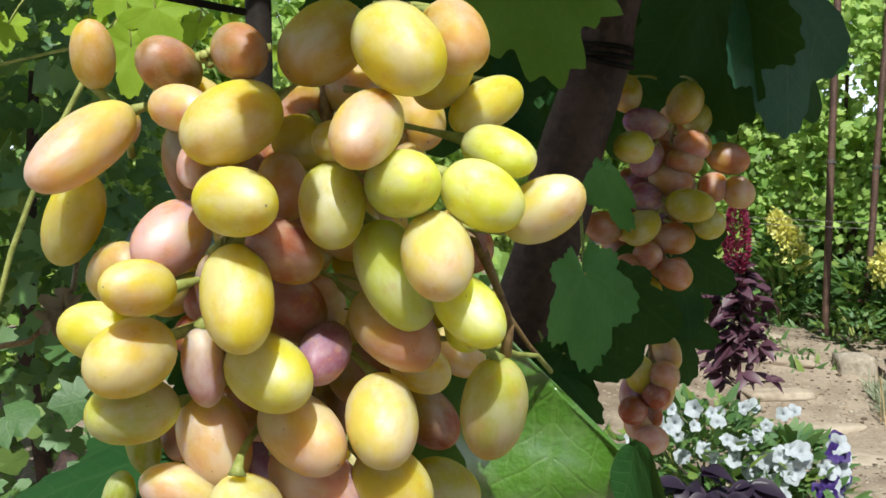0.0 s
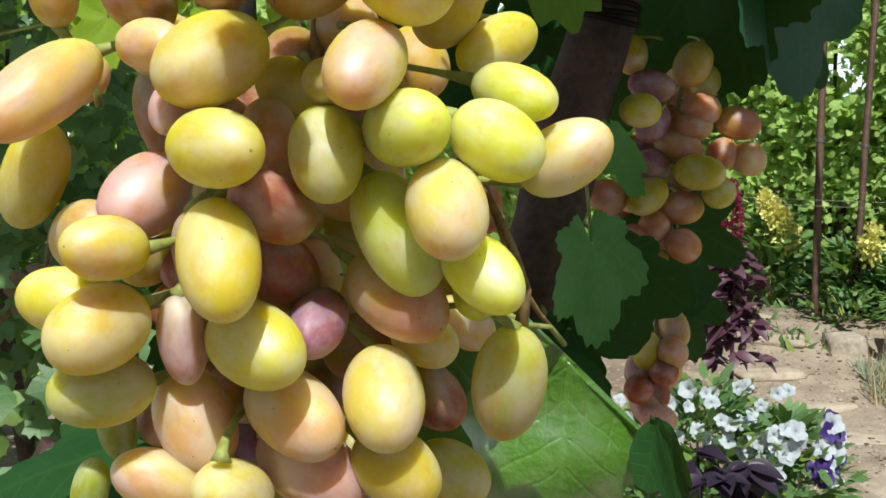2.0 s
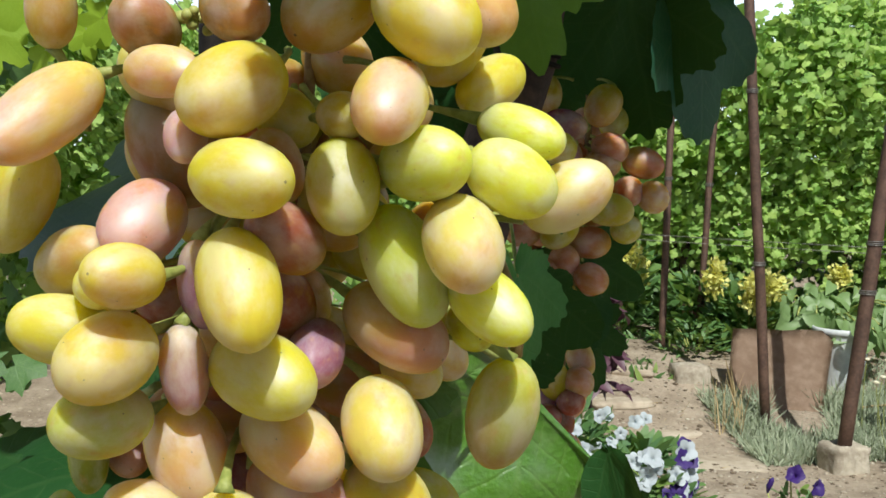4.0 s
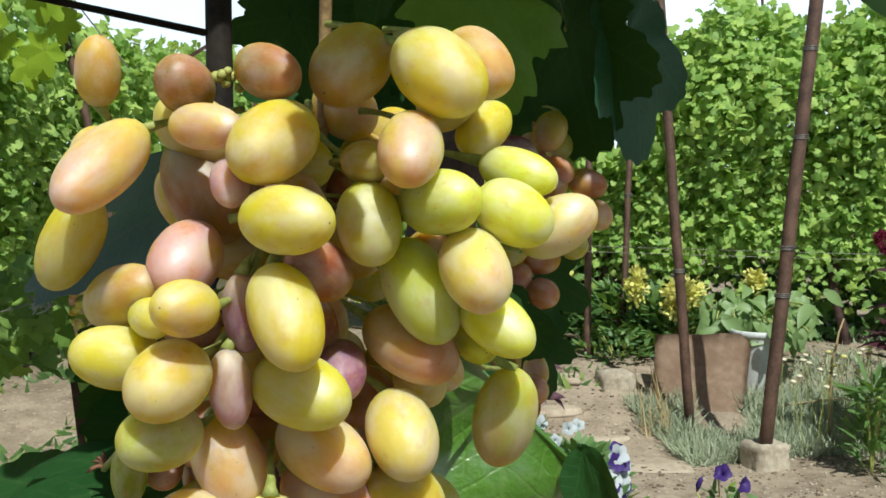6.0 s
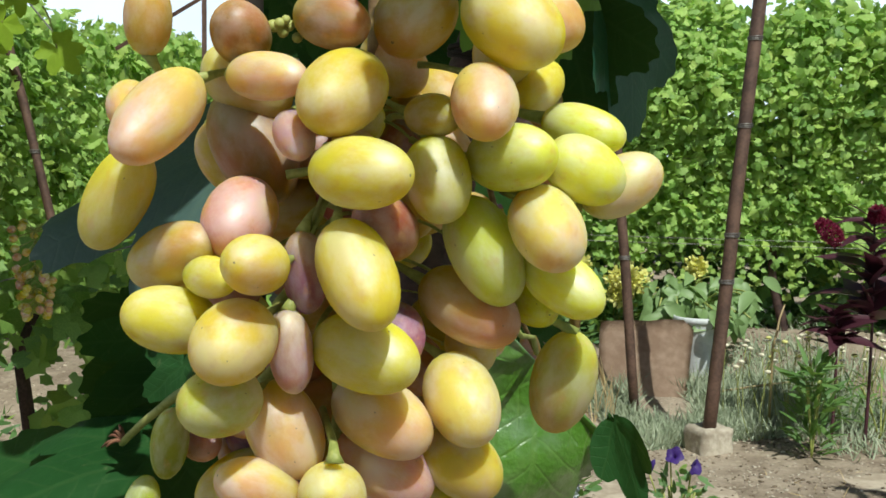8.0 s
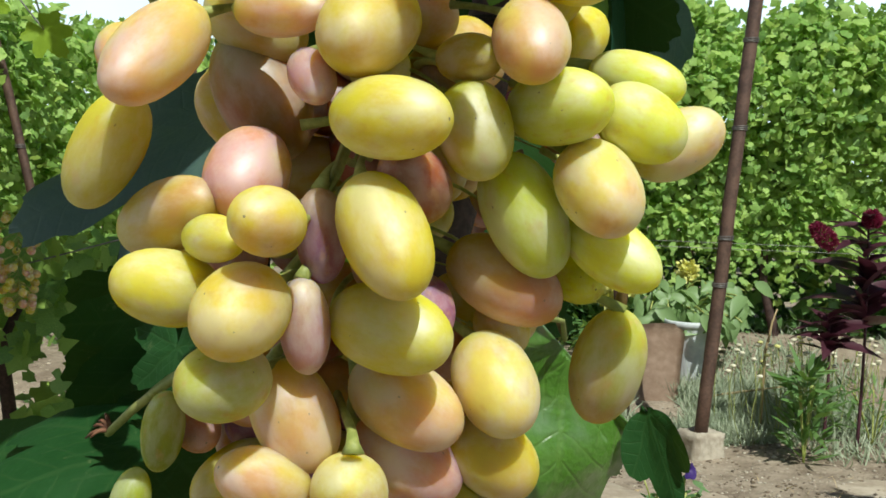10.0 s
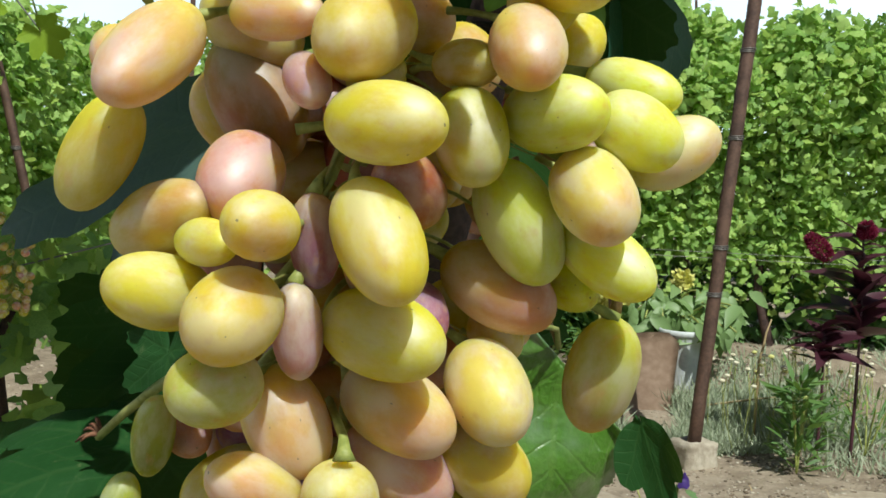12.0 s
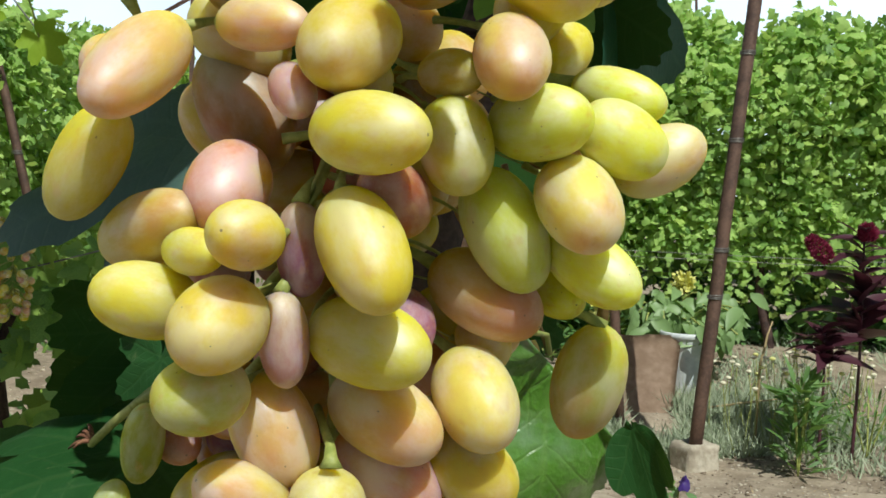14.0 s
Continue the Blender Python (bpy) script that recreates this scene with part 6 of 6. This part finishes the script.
for k in range(7):
    pts = [(-0.436 + rng.uniform(-0.03, 0.03), 2.52 + rng.uniform(-0.01, 0.01), 0.79 + rng.uniform(-0.035, 0.025)) for _ in range(4)]
    tube(knot, [Vector(p) for p in pts], 0.0022, 5)
part("string", knot, WHITE, tie_wire, "pale knotted string")

# ---- stepping stones and the pail ----
SLABS = ((1.44, 4.88, 0.26, 0.22, 0.2), (1.48, 4.56, 0.26, 0.20, -0.3), (1.36, 4.28, 0.28, 0.2, 0.1), (1.45, 4.0, 0.32, 0.22, 0.4), (1.53, 3.68, 0.40, 0.28, -0.2), (1.66, 3.02, 0.30, 0.24, 0.1), (2.33, 3.04, 0.34, 0.22, 0.1), (1.35, 3.1, 0.36, 0.3, 0.3))
for k, (x, y, a, b, turn) in enumerate(SLABS):
    bm = rock((a, b, 0.035), 20 + k, 4, 0.12)
    bmesh.ops.transform(bm, matrix=pose(x, y, ground_height(x, y) - 0.013, 0, 0, math.degrees(turn)), verts=bm.verts)
    solo("stepping_stone", bm, SLAB, "flat dusty stepping stone set in the soil", "stone", "stepping stones", at=(x, y, 0))
pail = thing("pail", (2.42, 4.38, 0.1), "grey-white plastic pail behind the rusty sheet", "pail")
bm = bmesh.new()
rings = []
for r, z in ((0.095, 0.0), (0.10, 0.03), (0.118, 0.25), (0.122, 0.262), (0.127, 0.265), (0.127, 0.285), (0.120, 0.29), (0.115, 0.28), (0.095, 0.02)):
    rings.append([bm.verts.new((2.42 + r * math.cos(t), 4.38 + r * math.sin(t), z + 0.1)) for t in np.linspace(0, 2 * math.pi, 29)[:-1]])
for a, b in zip(rings, rings[1:]):
    for k in range(28):
        bm.faces.new((a[k], a[(k + 1) % 28], b[(k + 1) % 28], b[k]))
bm.faces.new(rings[0][::-1])
bm.faces.new(rings[-1])
part("body", bm, PAIL, pail)
part("handle", rod([(2.42 + 0.13 * math.cos(t), 4.38 - 0.10 * math.sin(t), 0.37 - 0.06 * math.sin(t)) for t in np.linspace(0, math.pi, 13)], 0.0025, 6), WIRE, pail)
